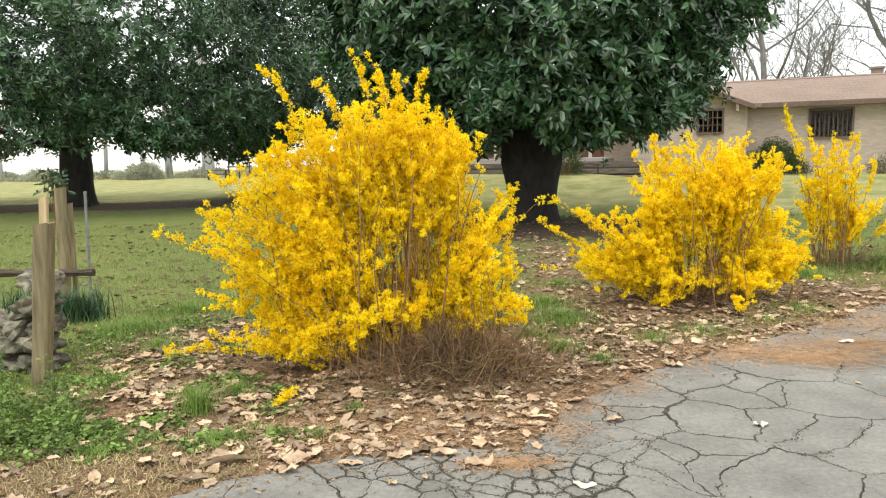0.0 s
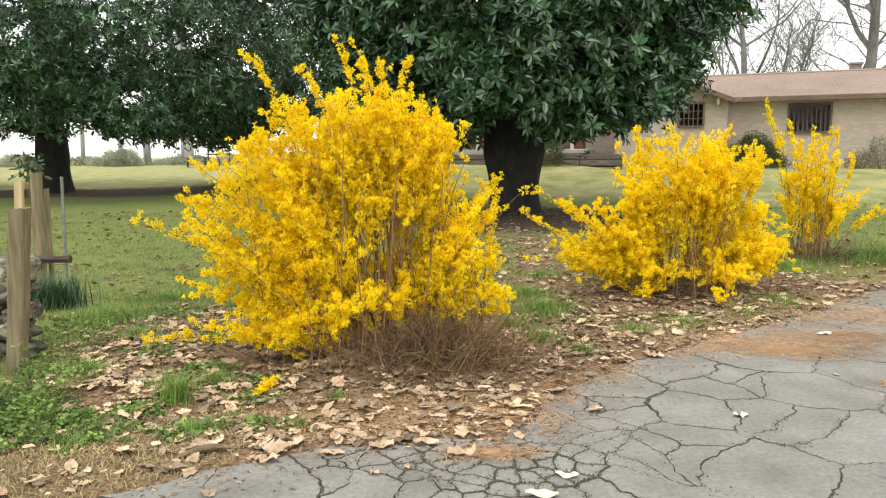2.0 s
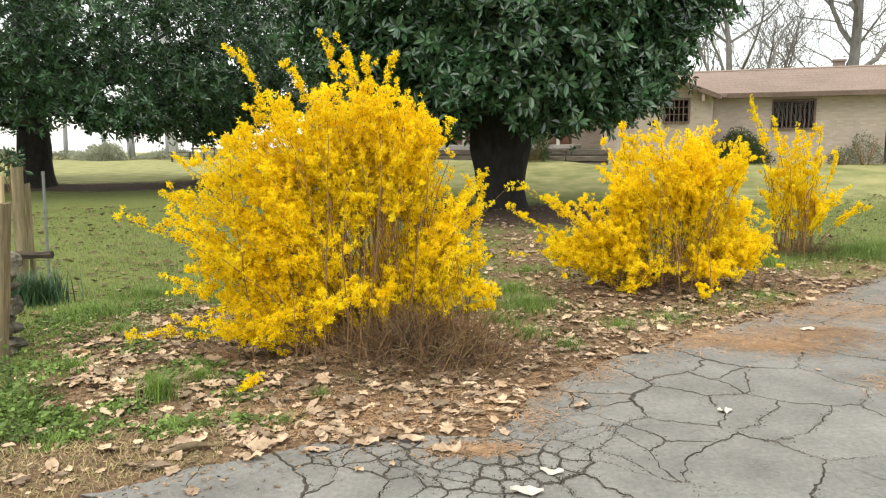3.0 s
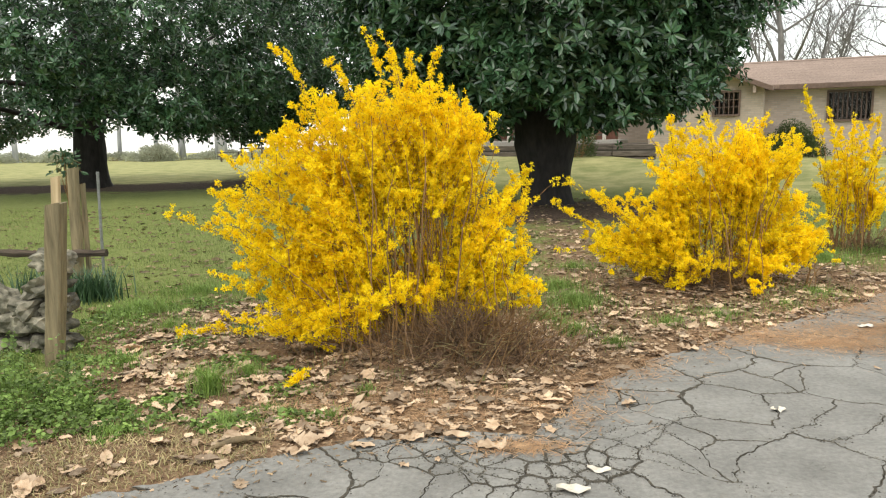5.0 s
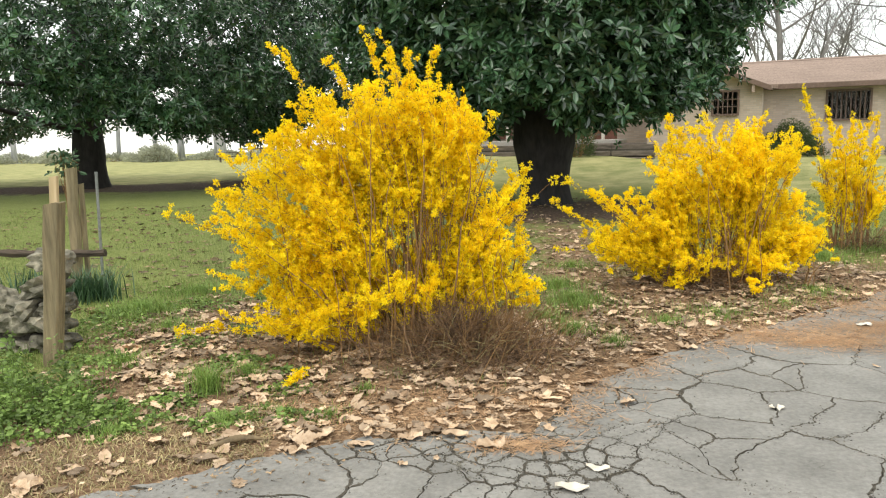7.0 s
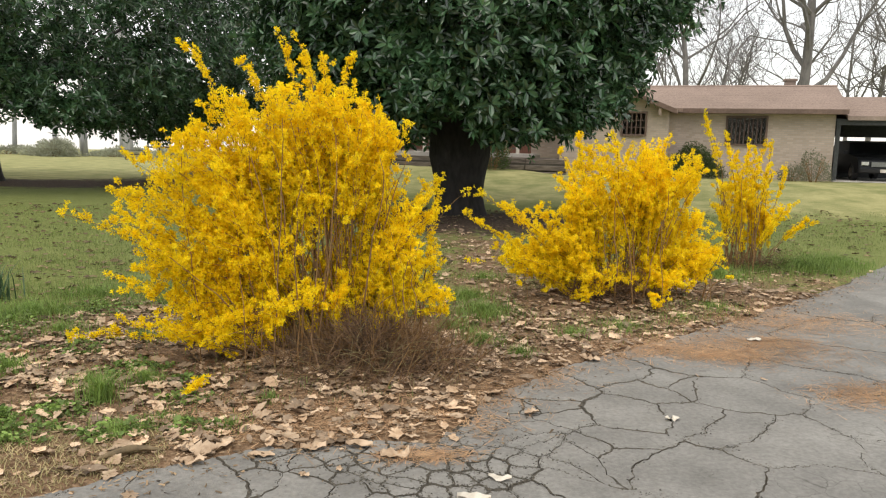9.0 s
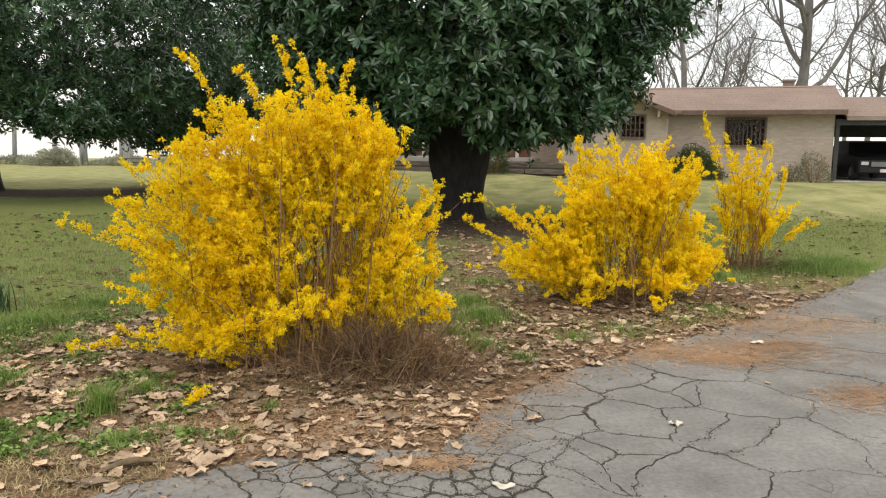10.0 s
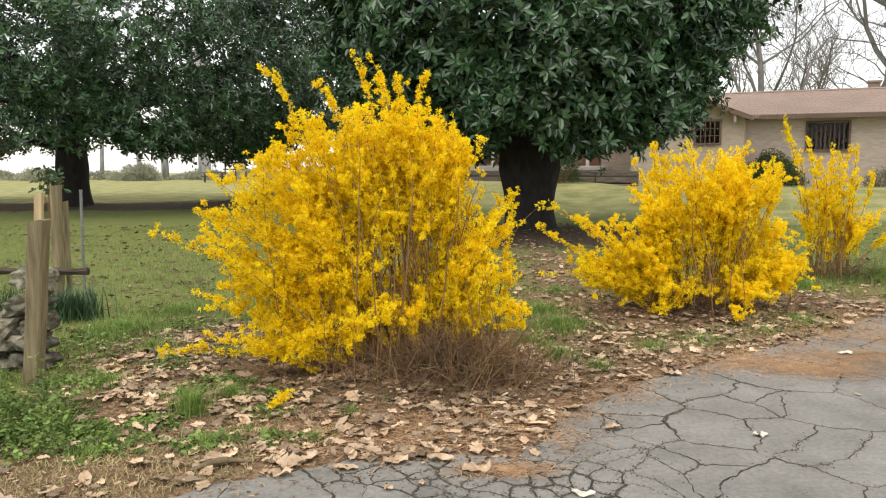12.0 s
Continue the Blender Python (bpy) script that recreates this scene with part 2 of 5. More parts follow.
def ground_material():
    """Lawn, dry lawn, bare soil and leaf mould, mixed by what covers the ground at each place."""
    m = bpy.data.materials.new("ground_cover")
    m.use_nodes = True
    nt = m.node_tree
    n, link = nt.nodes, nt.links.new
    bsdf = n["Principled BSDF"]
    co = n.new("ShaderNodeTexCoord")

    def noise_tex(size, detail=6):
        t = n.new("ShaderNodeTexNoise")
        t.inputs["Scale"].default_value = size
        t.inputs["Detail"].default_value = detail
        t.inputs["Roughness"].default_value = 0.65
        link(co.outputs["Object"], t.inputs["Vector"])
        return t.outputs["Fac"]

    def blend(fac, a, b):
        r = n.new("ShaderNodeValToRGB")
        r.color_ramp.elements[0].position, r.color_ramp.elements[1].position = 0.35, 0.65
        r.color_ramp.elements[0].color, r.color_ramp.elements[1].color = (*a, 1), (*b, 1)
        link(fac, r.inputs["Fac"])
        return r.outputs["Color"]

    def mixed(a, b, cover, ragged=0.35, size=5.0, soft=0.2):
        at = n.new("ShaderNodeAttribute")
        at.attribute_name = cover
        off = n.new("ShaderNodeMath")
        off.operation = "MULTIPLY_ADD"
        off.inputs[1].default_value, off.inputs[2].default_value = 2 * ragged, -ragged
        link(noise_tex(size, 8), off.inputs[0])
        add = n.new("ShaderNodeMath")
        link(at.outputs["Fac"], add.inputs[0])
        link(off.outputs[0], add.inputs[1])
        sh = n.new("ShaderNodeMapRange")
        sh.inputs["From Min"].default_value, sh.inputs["From Max"].default_value = 0.5 - soft, 0.5 + soft
        link(add.outputs[0], sh.inputs["Value"])
        mx = n.new("ShaderNodeMix")
        mx.data_type = "RGBA"
        link(sh.outputs[0], mx.inputs["Factor"])
        link(a, mx.inputs["A"])
        link(b, mx.inputs["B"])
        return mx.outputs["Result"]

    lawn = blend(noise_tex(22, 9), (0.085, 0.12, 0.032), (0.27, 0.295, 0.11))
    lush = blend(noise_tex(3, 6), (0.13, 0.165, 0.04), (0.23, 0.255, 0.08))
    mix0 = n.new("ShaderNodeMix")
    mix0.data_type = "RGBA"
    mix0.inputs["Factor"].default_value = 0.45
    link(lawn, mix0.inputs["A"])
    link(lush, mix0.inputs["B"])
    dry = blend(noise_tex(1.1, 10), (0.205, 0.225, 0.085), (0.40, 0.375, 0.175))
    soil = blend(noise_tex(14, 9), (0.035, 0.024, 0.018), (0.12, 0.085, 0.06))
    mould = blend(noise_tex(26, 9), (0.12, 0.072, 0.042), (0.34, 0.23, 0.14))
    c = mixed(mix0.outputs["Result"], dry, "dry", 0.3, 0.9)
    c = mixed(c, soil, "soil", 0.7, 2.6, 0.14)
    c = mixed(c, mould, "litter", 0.6, 3.6, 0.15)
    link(c, bsdf.inputs["Base Color"])
    bsdf.inputs["Roughness"].default_value = 0.95
    bsdf.inputs["Specular IOR Level"].default_value = 0.15
    bp = n.new("ShaderNodeBump")
    bp.inputs["Strength"].default_value = 0.8
    bp.inputs["Distance"].default_value = 0.03
    link(noise_tex(35, 8), bp.inputs["Height"])
    link(bp.outputs[0], bsdf.inputs["Normal"])
    return m


M_GROUND = ground_material()

# ---- building tools ----


class Shape:
    """Vertices and faces gathered for one mesh."""

    def __init__(self):
        self.v, self.f, self.rows, self.count = [], [], [], 0

    def add(self, verts, faces):
        self.v.append(np.asarray(verts, float))
        self.f += [tuple(i + self.count for i in face) for face in faces]
        self.count += len(verts)
        return self

    def box(self, sx, sy, sz, m=None, soft=0.0):
        """A box about the origin of m, with chamfered edges where soft is given."""
        bm = bmesh.new()
        bmesh.ops.create_cube(bm, size=1)
        bmesh.ops.scale(bm, vec=(sx, sy, sz), verts=bm.verts)
        if soft:
            bmesh.ops.bevel(bm, geom=bm.edges[:], offset=soft, segments=1, affect="EDGES")
        if m is not None:
            bm.transform(m)
        bm.verts.ensure_lookup_table()
        bm.verts.index_update()
        self.add([v.co[:] for v in bm.verts], [[v.index for v in f.verts] for f in bm.faces])
        bm.free()
        return self

    def slab(self, x0, x1, y0, y1, z0, z1, soft=0.0):
        return self.box(x1 - x0, y1 - y0, z1 - z0, Matrix.Translation(((x0 + x1) / 2, (y0 + y1) / 2, (z0 + z1) / 2)), soft)

    def prism(self, outline, depth, m):
        """An outline in the xy plane of m, thickened along its z."""
        k = len(outline)
        verts = [m @ Vector((x, y, 0)) for x, y in outline] + [m @ Vector((x, y, depth)) for x, y in outline]
        faces = [tuple(reversed(range(k))), tuple(range(k, 2 * k))]
        faces += [(i, (i + 1) % k, k + (i + 1) % k, k + i) for i in range(k)]
        return self.add([v[:] for v in verts], faces)

    def tube(self, points, radii, sides=6, cap=True):
        p = np.asarray(points, float)
        k = len(p)
        along = np.gradient(p, axis=0)
        along /= np.linalg.norm(along, axis=1)[:, None] + 1e-9
        ref = np.array([0.31, 0.17, 0.94]) if abs(along[0][2]) < 0.9 else np.array([1.0, 0.1, 0.0])
        a = np.cross(along, ref)
        a /= np.linalg.norm(a, axis=1)[:, None] + 1e-9
        b = np.cross(along, a)
        ang = np.arange(sides) * 2 * math.pi / sides
        ring = np.cos(ang)[None, :, None] * a[:, None] + np.sin(ang)[None, :, None] * b[:, None]
        verts = (p[:, None] + ring * np.asarray(radii, float)[:, None, None]).reshape(-1, 3)
        faces = [(i * sides + j, i * sides + (j + 1) % sides, (i + 1) * sides + (j + 1) % sides, (i + 1) * sides + j)
                 for i in range(k - 1) for j in range(sides)]
        if cap:
            faces += [tuple(reversed(range(sides))), tuple(range((k - 1) * sides, k * sides))]
        return self.add(verts, faces)

    def mesh(self, name, material, smooth=False):
        me = bpy.data.meshes.new(name)
        verts = np.concatenate(self.v) if self.v else np.zeros((0, 3))
        rows = [np.asarray(r) for r in self.rows]
        if self.f:
            flat = [np.fromiter(itertools.chain.from_iterable(self.f), np.int32)] + [r.ravel() for r in rows]
            sizes = [np.fromiter(map(len, self.f), np.int32)] + [np.full(len(r), r.shape[1]) for r in rows]
        else:
            flat, sizes = [r.ravel() for r in rows], [np.full(len(r), r.shape[1]) for r in rows]
        flat, sizes = np.concatenate(flat).astype(np.int32), np.concatenate(sizes).astype(np.int32)
        me.vertices.add(len(verts))
        me.vertices.foreach_set("co", verts.astype(np.float32).ravel())
        me.loops.add(len(flat))
        me.polygons.add(len(sizes))
        me.polygons.foreach_set("loop_start", np.concatenate([[0], np.cumsum(sizes)[:-1]]).astype(np.int32))
        me.polygons.foreach_set("vertices", flat)
        me.update(calc_edges=True)
        me.materials.append(material)
        me.polygons.foreach_set("use_smooth", np.full(len(me.polygons), smooth))
        me.update()
        return me


def part(name, shape, material, parent, label="", smooth=False, kind=""):
    ob = new(name, shape.mesh(name, material, smooth))
    ob.parent = parent
    return tagged(ob, label, kind=kind)


def thing(name, label, category, m=None, group="", kind=""):
    ob = tagged(new(name), label, category, group, kind)
    ob.empty_display_size = 0.1
    if m is not None:
        ob.matrix_world = m
    return ob


def frames_from(ahead, normal):
    """Turns whose y runs ahead and whose z is near normal, as an array of 3 x 3."""
    ahead = ahead / (np.linalg.norm(ahead, axis=1)[:, None] + 1e-9)
    side = np.cross(ahead, normal)
    side /= np.linalg.norm(side, axis=1)[:, None] + 1e-9
    up = np.cross(side, ahead)
    return np.stack([side, ahead, up], -1)


def strewn(shape, verts, faces, turns, places, sizes):
    """Many copies of a small form in one shape."""
    verts = np.asarray(verts, float)
    n, k = len(places), len(verts)
    if n == 0:
        return shape
    out = np.einsum("nij,kj->nki", turns, verts) * np.reshape(sizes, (n, 1, -1)) + places[:, None]
    base = (np.arange(n) * k + shape.count)[:, None]
    for face in faces:
        shape.rows.append(base + np.array(face)[None])
    shape.v.append(out.reshape(-1, 3))
    shape.count += n * k
    return shape


def rand_dirs(rng, n):
    d = rng.normal(size=(n, 3))
    return d / np.linalg.norm(d, axis=1)[:, None]


def smooth_step(lo, hi, x):
    t = np.clip((np.asarray(x, float) - lo) / (hi - lo), 0, 1)
    return t * t * (3 - 2 * t)


def waves(x, y, size, seed=0.0):
    """Soft uneven relief between about -1 and 1."""
    a, b = np.asarray(x, float) / size, np.asarray(y, float) / size
    return (np.sin(1.7 * a + 0.9 * b + seed) + np.sin(-1.1 * a + 1.9 * b + 1.3 + 2 * seed) + np.sin(2.9 * a - 0.7 * b + 3.1 * seed)
            + np.sin(0.8 * a + 3.3 * b + 2.2 + seed)) / 4


# ---- lie of the land ----
# The near edge of the drive, from beside the camera to far ahead.
EDGE = np.array([(-14, -5.2), (-8, -1.0), (-4, 1.55), (-1.5, 3.15), (-0.9, 3.48), (-0.5, 3.66), (0.35, 3.74), (0.78, 4.42), (1.3, 4.98),
                 (2.4, 5.76), (3.3, 6.38), (4.4, 7.28), (6.2, 8.82), (7.3, 9.85), (12, 14.2), (17, 18.2), (19.5, 22.5)])
HOUSE_AT, HOUSE_TURN = (16.9, 25.4), -24.0
HU = np.array([math.cos(radians(24)), -math.sin(radians(24))])
HV = np.array([math.sin(radians(24)), math.cos(radians(24))])


def verge(x, y):
    """Metres from the drive's edge: positive on the grass, negative on the drive."""
    p = np.stack([np.asarray(x, float).ravel(), np.asarray(y, float).ravel()], -1)
    best, side = np.full(len(p), 1e9), np.zeros(len(p))
    for a, b in zip(EDGE[:-1], EDGE[1:]):
        d = b - a
        k = np.clip((p - a) @ d / (d @ d), 0, 1)
        off = p - a - k[:, None] * d
        far = np.hypot(off[:, 0], off[:, 1])
        s = d[0] * (p[:, 1] - a[1]) - d[1] * (p[:, 0] - a[0])
        near = far < best - 1e-9
        best, side = np.where(near, far, best), np.where(near, s, side)
    return (best * np.sign(side)).reshape(np.shape(x))


DRIVE = 5.6


def land(x, y):
    """Height of the ground."""
    x, y = np.asarray(x, float), np.asarray(y, float)
    hx = (x - HOUSE_AT[0]) * HU[0] + (y - HOUSE_AT[1]) * HU[1]
    hy = (x - HOUSE_AT[0]) * HV[0] + (y - HOUSE_AT[1]) * HV[1]
    z = 0.62 * smooth_step(-11, -2.5, hy) * smooth_step(-28, -21, hx)
    z = z + 0.16 * smooth_step(-9, -12, hx) * smooth_step(-6, -2, hy) * smooth_step(-28, -21, hx)
    far = np.hypot(x, y)
    z = z - 0.013 * np.clip(far - 85, 0, None)
    calm = smooth_step(0.05, 0.6, verge(x, y)) + smooth_step(-DRIVE - 0.6, -DRIVE - 1.2, verge(x, y))
    z = z + calm * (0.018 * waves(x, y, 0.45) + 0.03 * waves(x, y, 1.7, 2.0))
    z = z + 0.09 * np.exp(-((x + 0.2) ** 2 / 0.5 + (y - 5.15) ** 2 / 0.35))
    z = z + 0.06 * np.exp(-((x - 2.5) ** 2 / 0.8 + (y - 7.4) ** 2 / 0.4))
    v = verge(x, y)
    return z - 0.055 * smooth_step(0.05, -0.10, v) * smooth_step(-DRIVE - 0.6, -DRIVE - 0.4, v)


# The near ground's height on a fine grid, for quick look-up.
LIE_X, LIE_Y, LIE_STEP = -9.0, 1.0, 0.1
LIE = land(*np.meshgrid(LIE_X + LIE_STEP * np.arange(230), LIE_Y + LIE_STEP * np.arange(120)))


def lie(x, y):
    """Height of the near ground, between grid points."""
    u = np.clip((np.asarray(x, float) - LIE_X) / LIE_STEP, 0, 228.999)
    w = np.clip((np.asarray(y, float) - LIE_Y) / LIE_STEP, 0, 118.999)
    i, j = u.astype(int), w.astype(int)
    a, b = u - i, w - j
    return (LIE[j, i] * (1 - a) + LIE[j, i + 1] * a) * (1 - b) + (LIE[j + 1, i] * (1 - a) + LIE[j + 1, i + 1] * a) * b

# ---- ground, drive ----


def steps(*spans):
    out = []
    for a, b, n in spans:
        out += list(np.linspace(a, b, n, endpoint=False))
    return np.array(out + [spans[-1][1]])


def build_ground():
    xs = steps((-900, -120, 9), (-120, -30, 14), (-30, -6, 36), (-6, 9, 170), (9, 34, 40), (34, 120, 14), (120, 900, 9))
    ys = steps((-700, -60, 7), (-60, -14, 9), (-14, -2, 40), (-2, 2, 20), (2, 12, 125), (12, 34, 60), (34, 100, 40), (100, 300, 12), (300, 1400, 9))
    gx, gy = np.meshgrid(xs, ys)
    gz = land(gx, gy)
    verts = np.stack([gx, gy, gz], -1).reshape(-1, 3)
    nx, ny = len(xs), len(ys)
    i = (np.arange(ny - 1)[:, None] * nx + np.arange(nx - 1)[None]).ravel()
    faces = np.stack([i, i + 1, i + nx + 1, i + nx], -1).tolist()
    me = bpy.data.meshes.new("ground")
    me.from_pydata(verts.tolist(), [], faces)
    me.materials.append(M_GROUND)
    me.polygons.foreach_set("use_smooth", np.ones(len(me.polygons), bool))
    x, y = verts[:, 0], verts[:, 1]
    v = verge(x, y)
    litter = litter_cover(x, y)
    ring_left = np.hypot((x + 13.1) / 10.0, (y - 26.4) / 3.4)
    ring_right = np.hypot((x - 2.0) / 5.2, (y - 15.6) / 3.6)
    soil = np.maximum(1.25 - ring_left, 1.15 - ring_right)
    hy = (x - HOUSE_AT[0]) * HV[0] + (y - HOUSE_AT[1]) * HV[1]
    dry = np.maximum(smooth_step(25, 31, y), smooth_step(-13, -7, hy)) * 0.85 + 0.18 * waves(x, y, 2.2, 1.0)
    for name, val in (("litter", litter), ("soil", soil), ("dry", dry)):
        at = me.attributes.new(name, "FLOAT", "POINT")
        at.data.foreach_set("value", np.clip(val, 0, 1).astype(np.float32))
    tagged(new("ground", me), "spring lawn with bare soil under the trees", "ground", kind="structure")


def litter_cover(x, y):
    """How thickly dead leaves lie, 0 to 1."""
    v = verge(x, y)
    band = smooth_step(-0.5, -0.3, v) * smooth_step(2.3, 1.0, v) * smooth_step(-5, -2.5, x) * smooth_step(8.5, 4.5, x) * (1 - 0.3 * smooth_step(0.9, 1.8, x))
    under = np.exp(-(((x + 0.3) / 1.9) ** 2 + ((y - 5.0) / 1.5) ** 2)) + np.exp(-(((x - 2.6) / 1.8) ** 2 + ((y - 7.1) / 1.2) ** 2)) + 0.85 * np.exp(-(((x - 1.3) / 0.8) ** 2 + ((y - 8.2) / 2.2) ** 2)) + 1.1 * np.exp(-(((x - 1.75) / 0.9) ** 2 + ((y - 11.6) / 2.8) ** 2))
    pile = np.exp(-(((x + 2.2) / 0.8) ** 2 + ((y - 6.3) / 1.25) ** 2))
    pile = pile + np.exp(-(((x + 2.1) / 0.45) ** 2 + ((y - 5.4) / 0.6) ** 2))
    return np.clip(0.78 * band + 0.55 * under + 0.95 * pile + 0.16 * waves(x, y, 0.5, 4.0), 0, 1)


build_ground()


def clip_poly(poly, nx, ny, c):
    """The part of a polygon with nx * x + ny * y <= c."""
    out = []
    for i, p in enumerate(poly):
        q = poly[(i + 1) % len(poly)]
        a, b = nx * p[0] + ny * p[1] - c, nx * q[0] + ny * q[1] - c
        if a <= 0:
            out.append(p)
        if (a < 0 < b) or (b < 0 < a):
            k = a / (a - b)
            out.append((p[0] + k * (q[0] - p[0]), p[1] + k * (q[1] - p[1])))
    return out


def bend(x, y):
    """The wide sway of the cracks."""
    return noise.noise_vector((x * 1.9, y * 1.9, 0.3)) * 0.08


def crazed_plates():
    """Seeds of the asphalt plates between the cracks, the nearer ones where the plates lie."""
    rng = np.random.default_rng(5)
    seeds = [(1.5, 4.08), (2.3, 4.42), (2.25, 3.62), (1.5, 3.25), (0.97, 3.5), (0.85, 3.95), (1.1, 4.55), (1.75, 4.85), (2.35, 5.1), (3.05, 3.95),
             (2.95, 4.75), (2.9, 3.2), (2.2, 2.9), (-0.66, 3.36), (-0.30, 3.47), (-0.11, 3.31), (-0.3, 3.22), (-0.75, 2.7), (0.2, 2.7),
             (1.95, 3.98), (2.02, 3.92), (1.30, 3.68), (1.22, 3.62), (1.27, 3.56), (1.88, 4.56), (1.96, 4.66), (2.0, 4.58), (0.75, 4.1), (0.85, 4.2)]
    seeds = [(x - bend(x, y).x, y - bend(x, y).y) for x, y in seeds]
    knots = ((0.97, 4.15, 0.12), (0.75, 4.0, 0.14), (-0.45, 3.45, 0.12))
    tight = lambda p: math.hypot((p[0] - 0.36) / 0.58, (p[1] - 3.40) / 0.36) < 1 or any(math.hypot(p[0] - x, p[1] - y) < r for x, y, r in knots)
    for want, tries in ((0.085, 6000), (0.62, 5000)):
        for _ in range(tries):
            p = (rng.uniform(-9, 13), rng.uniform(-6, 13)) if want > 0.3 else (rng.uniform(-0.7, 2.6), rng.uniform(2.9, 5.2))
            if not -DRIVE + 0.2 < float(verge(p[0], p[1])) < -0.05 or (want < 0.3) != tight(p):
                continue
            if all(math.hypot(p[0] - q[0], p[1] - q[1]) > (rng.uniform(0.055, 0.125) if want < 0.3 else (0.62 if p[0] < 4 else 1.0)) for q in seeds):
                seeds.append(p)
    return seeds


def build_drive():
    drive = thing("drive", "cracked grey asphalt drive with crumbling edges", "driveway", kind="structure")
    bed = Shape()
    side = np.array([0.64, -0.77])
    rim = [tuple(p) for p in EDGE[1:-1]]
    outer = [tuple(p + side * (DRIVE - 0.1)) for p in EDGE[1:-1]]
    k = len(rim)
    bed.add([(x, y, -0.014) for x, y in rim] + [(x, y, -0.014) for x, y in outer], [(i + k, i + 1 + k, i + 1, i) for i in range(k - 1)])
    part("crack_bed", bed, M_CRACK, drive, "dark dirt in the cracks")
    seeds = crazed_plates()
    ghosts = []
    for x, y in seeds:
        v = float(verge(x, y))
        if v > -0.8:
            g = np.array([float(verge(x + 0.01, y)) - v, float(verge(x, y + 0.01)) - v]) * 100
            ghosts.append((x - 2 * v * g[0], y - 2 * v * g[1]))
    every = np.array(seeds + ghosts)
    loose, rims = Shape(), []
    for n, s in enumerate(seeds):
        poly = [(s[0] + a, s[1] + b) for a, b in ((-2, -2), (2, -2), (2, 2), (-2, 2))]
        near = every[np.argsort(np.hypot(every[:, 0] - s[0], every[:, 1] - s[1]))[1:28]]
        gap = 0.0009
        for q in near:
            d = q - np.array(s)
            far = np.hypot(*d)
            if far > 1e-6 and poly:
                d = d / far
                poly = clip_poly(poly, d[0], d[1], d @ np.array(s) + far / 2 - gap)
        if len(poly) < 3:
            continue
        ring = []
        for i, p in enumerate(poly):
            q = poly[(i + 1) % len(poly)]
            m = max(1, int(math.hypot(q[0] - p[0], q[1] - p[1]) / 0.02))
            ring += [(p[0] + (q[0] - p[0]) * j / m, p[1] + (q[1] - p[1]) * j / m) for j in range(m)]
        warped = []
        for x, y in ring:
            a = bend(x, y) + noise.noise_vector((x * 5, y * 5, 1.7)) * 0.055 + noise.noise_vector((x * 19, y * 19, 4.1)) * 0.024 + noise.noise_vector((x * 70, y * 70, 2.1)) * 0.006
            warped.append((x + a.x, y + a.y))
        c = np.mean(warped, axis=0)
        size = np.mean(np.hypot(*(np.array(warped) - c).T))
        rim2 = []
        for x, y in warped:
            worn = 0.0075 + 0.008 * noise.noise((x * 5, y * 5, 7.7)) + 0.009 * max(0, noise.noise((x * 55, y * 55, 5.2)))
            fade = min(1, max(0, 0.66 + 1.5 * noise.noise((x * 1.4, y * 1.4, 3.3))))
            worn += 0.004 * math.exp(-(((x - 0.36) / 0.4) ** 2 + ((y - 3.4) / 0.3) ** 2))
            worn = max(worn * fade, 0.0003) / size
            rim2.append((c[0] + (x - c[0]) * (1 - worn), c[1] + (y - c[1]) * (1 - worn)))
        tilt = np.random.default_rng(n).normal(0, 0.003, 2)
        rims += [p for p in rim2 if p[1] > 2.4 and p[0] < 5]
        h = lambda x, y: float(tilt[0] * (x - c[0]) + tilt[1] * (y - c[1]))
        k = len(warped)
        verts = [(x, y, h(x, y)) for x, y in rim2] + [(x, y, h(x, y) - 0.004) for x, y in warped] + [(x, y, -0.03) for x, y in warped]
        faces = [tuple(range(k))]
        faces += [(i + k, (i + 1) % k + k, (i + 1) % k, i) for i in range(k)] + [(i + 2 * k, (i + 1) % k + 2 * k, (i + 1) % k + k, i + k) for i in range(k)]
        if s[0] < 6.5 and s[1] > -1:
            plate = part("asphalt_plate", Shape().add(verts, faces), M_ASPHALT, drive)
            plate.data.materials.append(M_CRACK)
            plate.data.polygons.foreach_set("material_index", [0] + [1] * (len(faces) - 1))
        else:
            loose.add(verts, faces)
    part("far_plates", loose, M_ASPHALT, drive, kind="stuff")
    # grit broken from the plates' edges
    rng = np.random.default_rng(8)
    p = np.array(rims)
    many = np.array([0.35 + 0.9 * noise.noise((x * 2.5, y * 2.5, 9.1)) + 0.9 * math.exp(-(((x - 0.4) / 0.5) ** 2 + ((y - 3.4) / 0.4) ** 2)) for x, y in p])
    p = np.repeat(p, 6, axis=0)[rng.uniform(size=6 * len(p)) < np.repeat(np.clip(many, 0.05, 1), 6)]
    p = p + rng.normal(0, 0.012, p.shape) * (1 + 1.5 * (rng.uniform(size=(len(p), 1)) < 0.12))
    p = p[verge(p[:, 0], p[:, 1]) < -0.02]
    n = len(p)
    lump = [(0, 0, 0.42), (0.5, 0.05, 0.0), (-0.1, 0.45, 0.02), (-0.48, -0.08, 0.0), (0.08, -0.5, 0.03)], [(0, 1, 2), (0, 2, 3), (0, 3, 4), (0, 4, 1)]
    ang = rng.uniform(0, 6.28, n)
    turns = frames_from(np.stack([np.cos(ang), np.sin(ang), 0 * ang], -1), np.tile([0, 0, 1.0], (n, 1)))
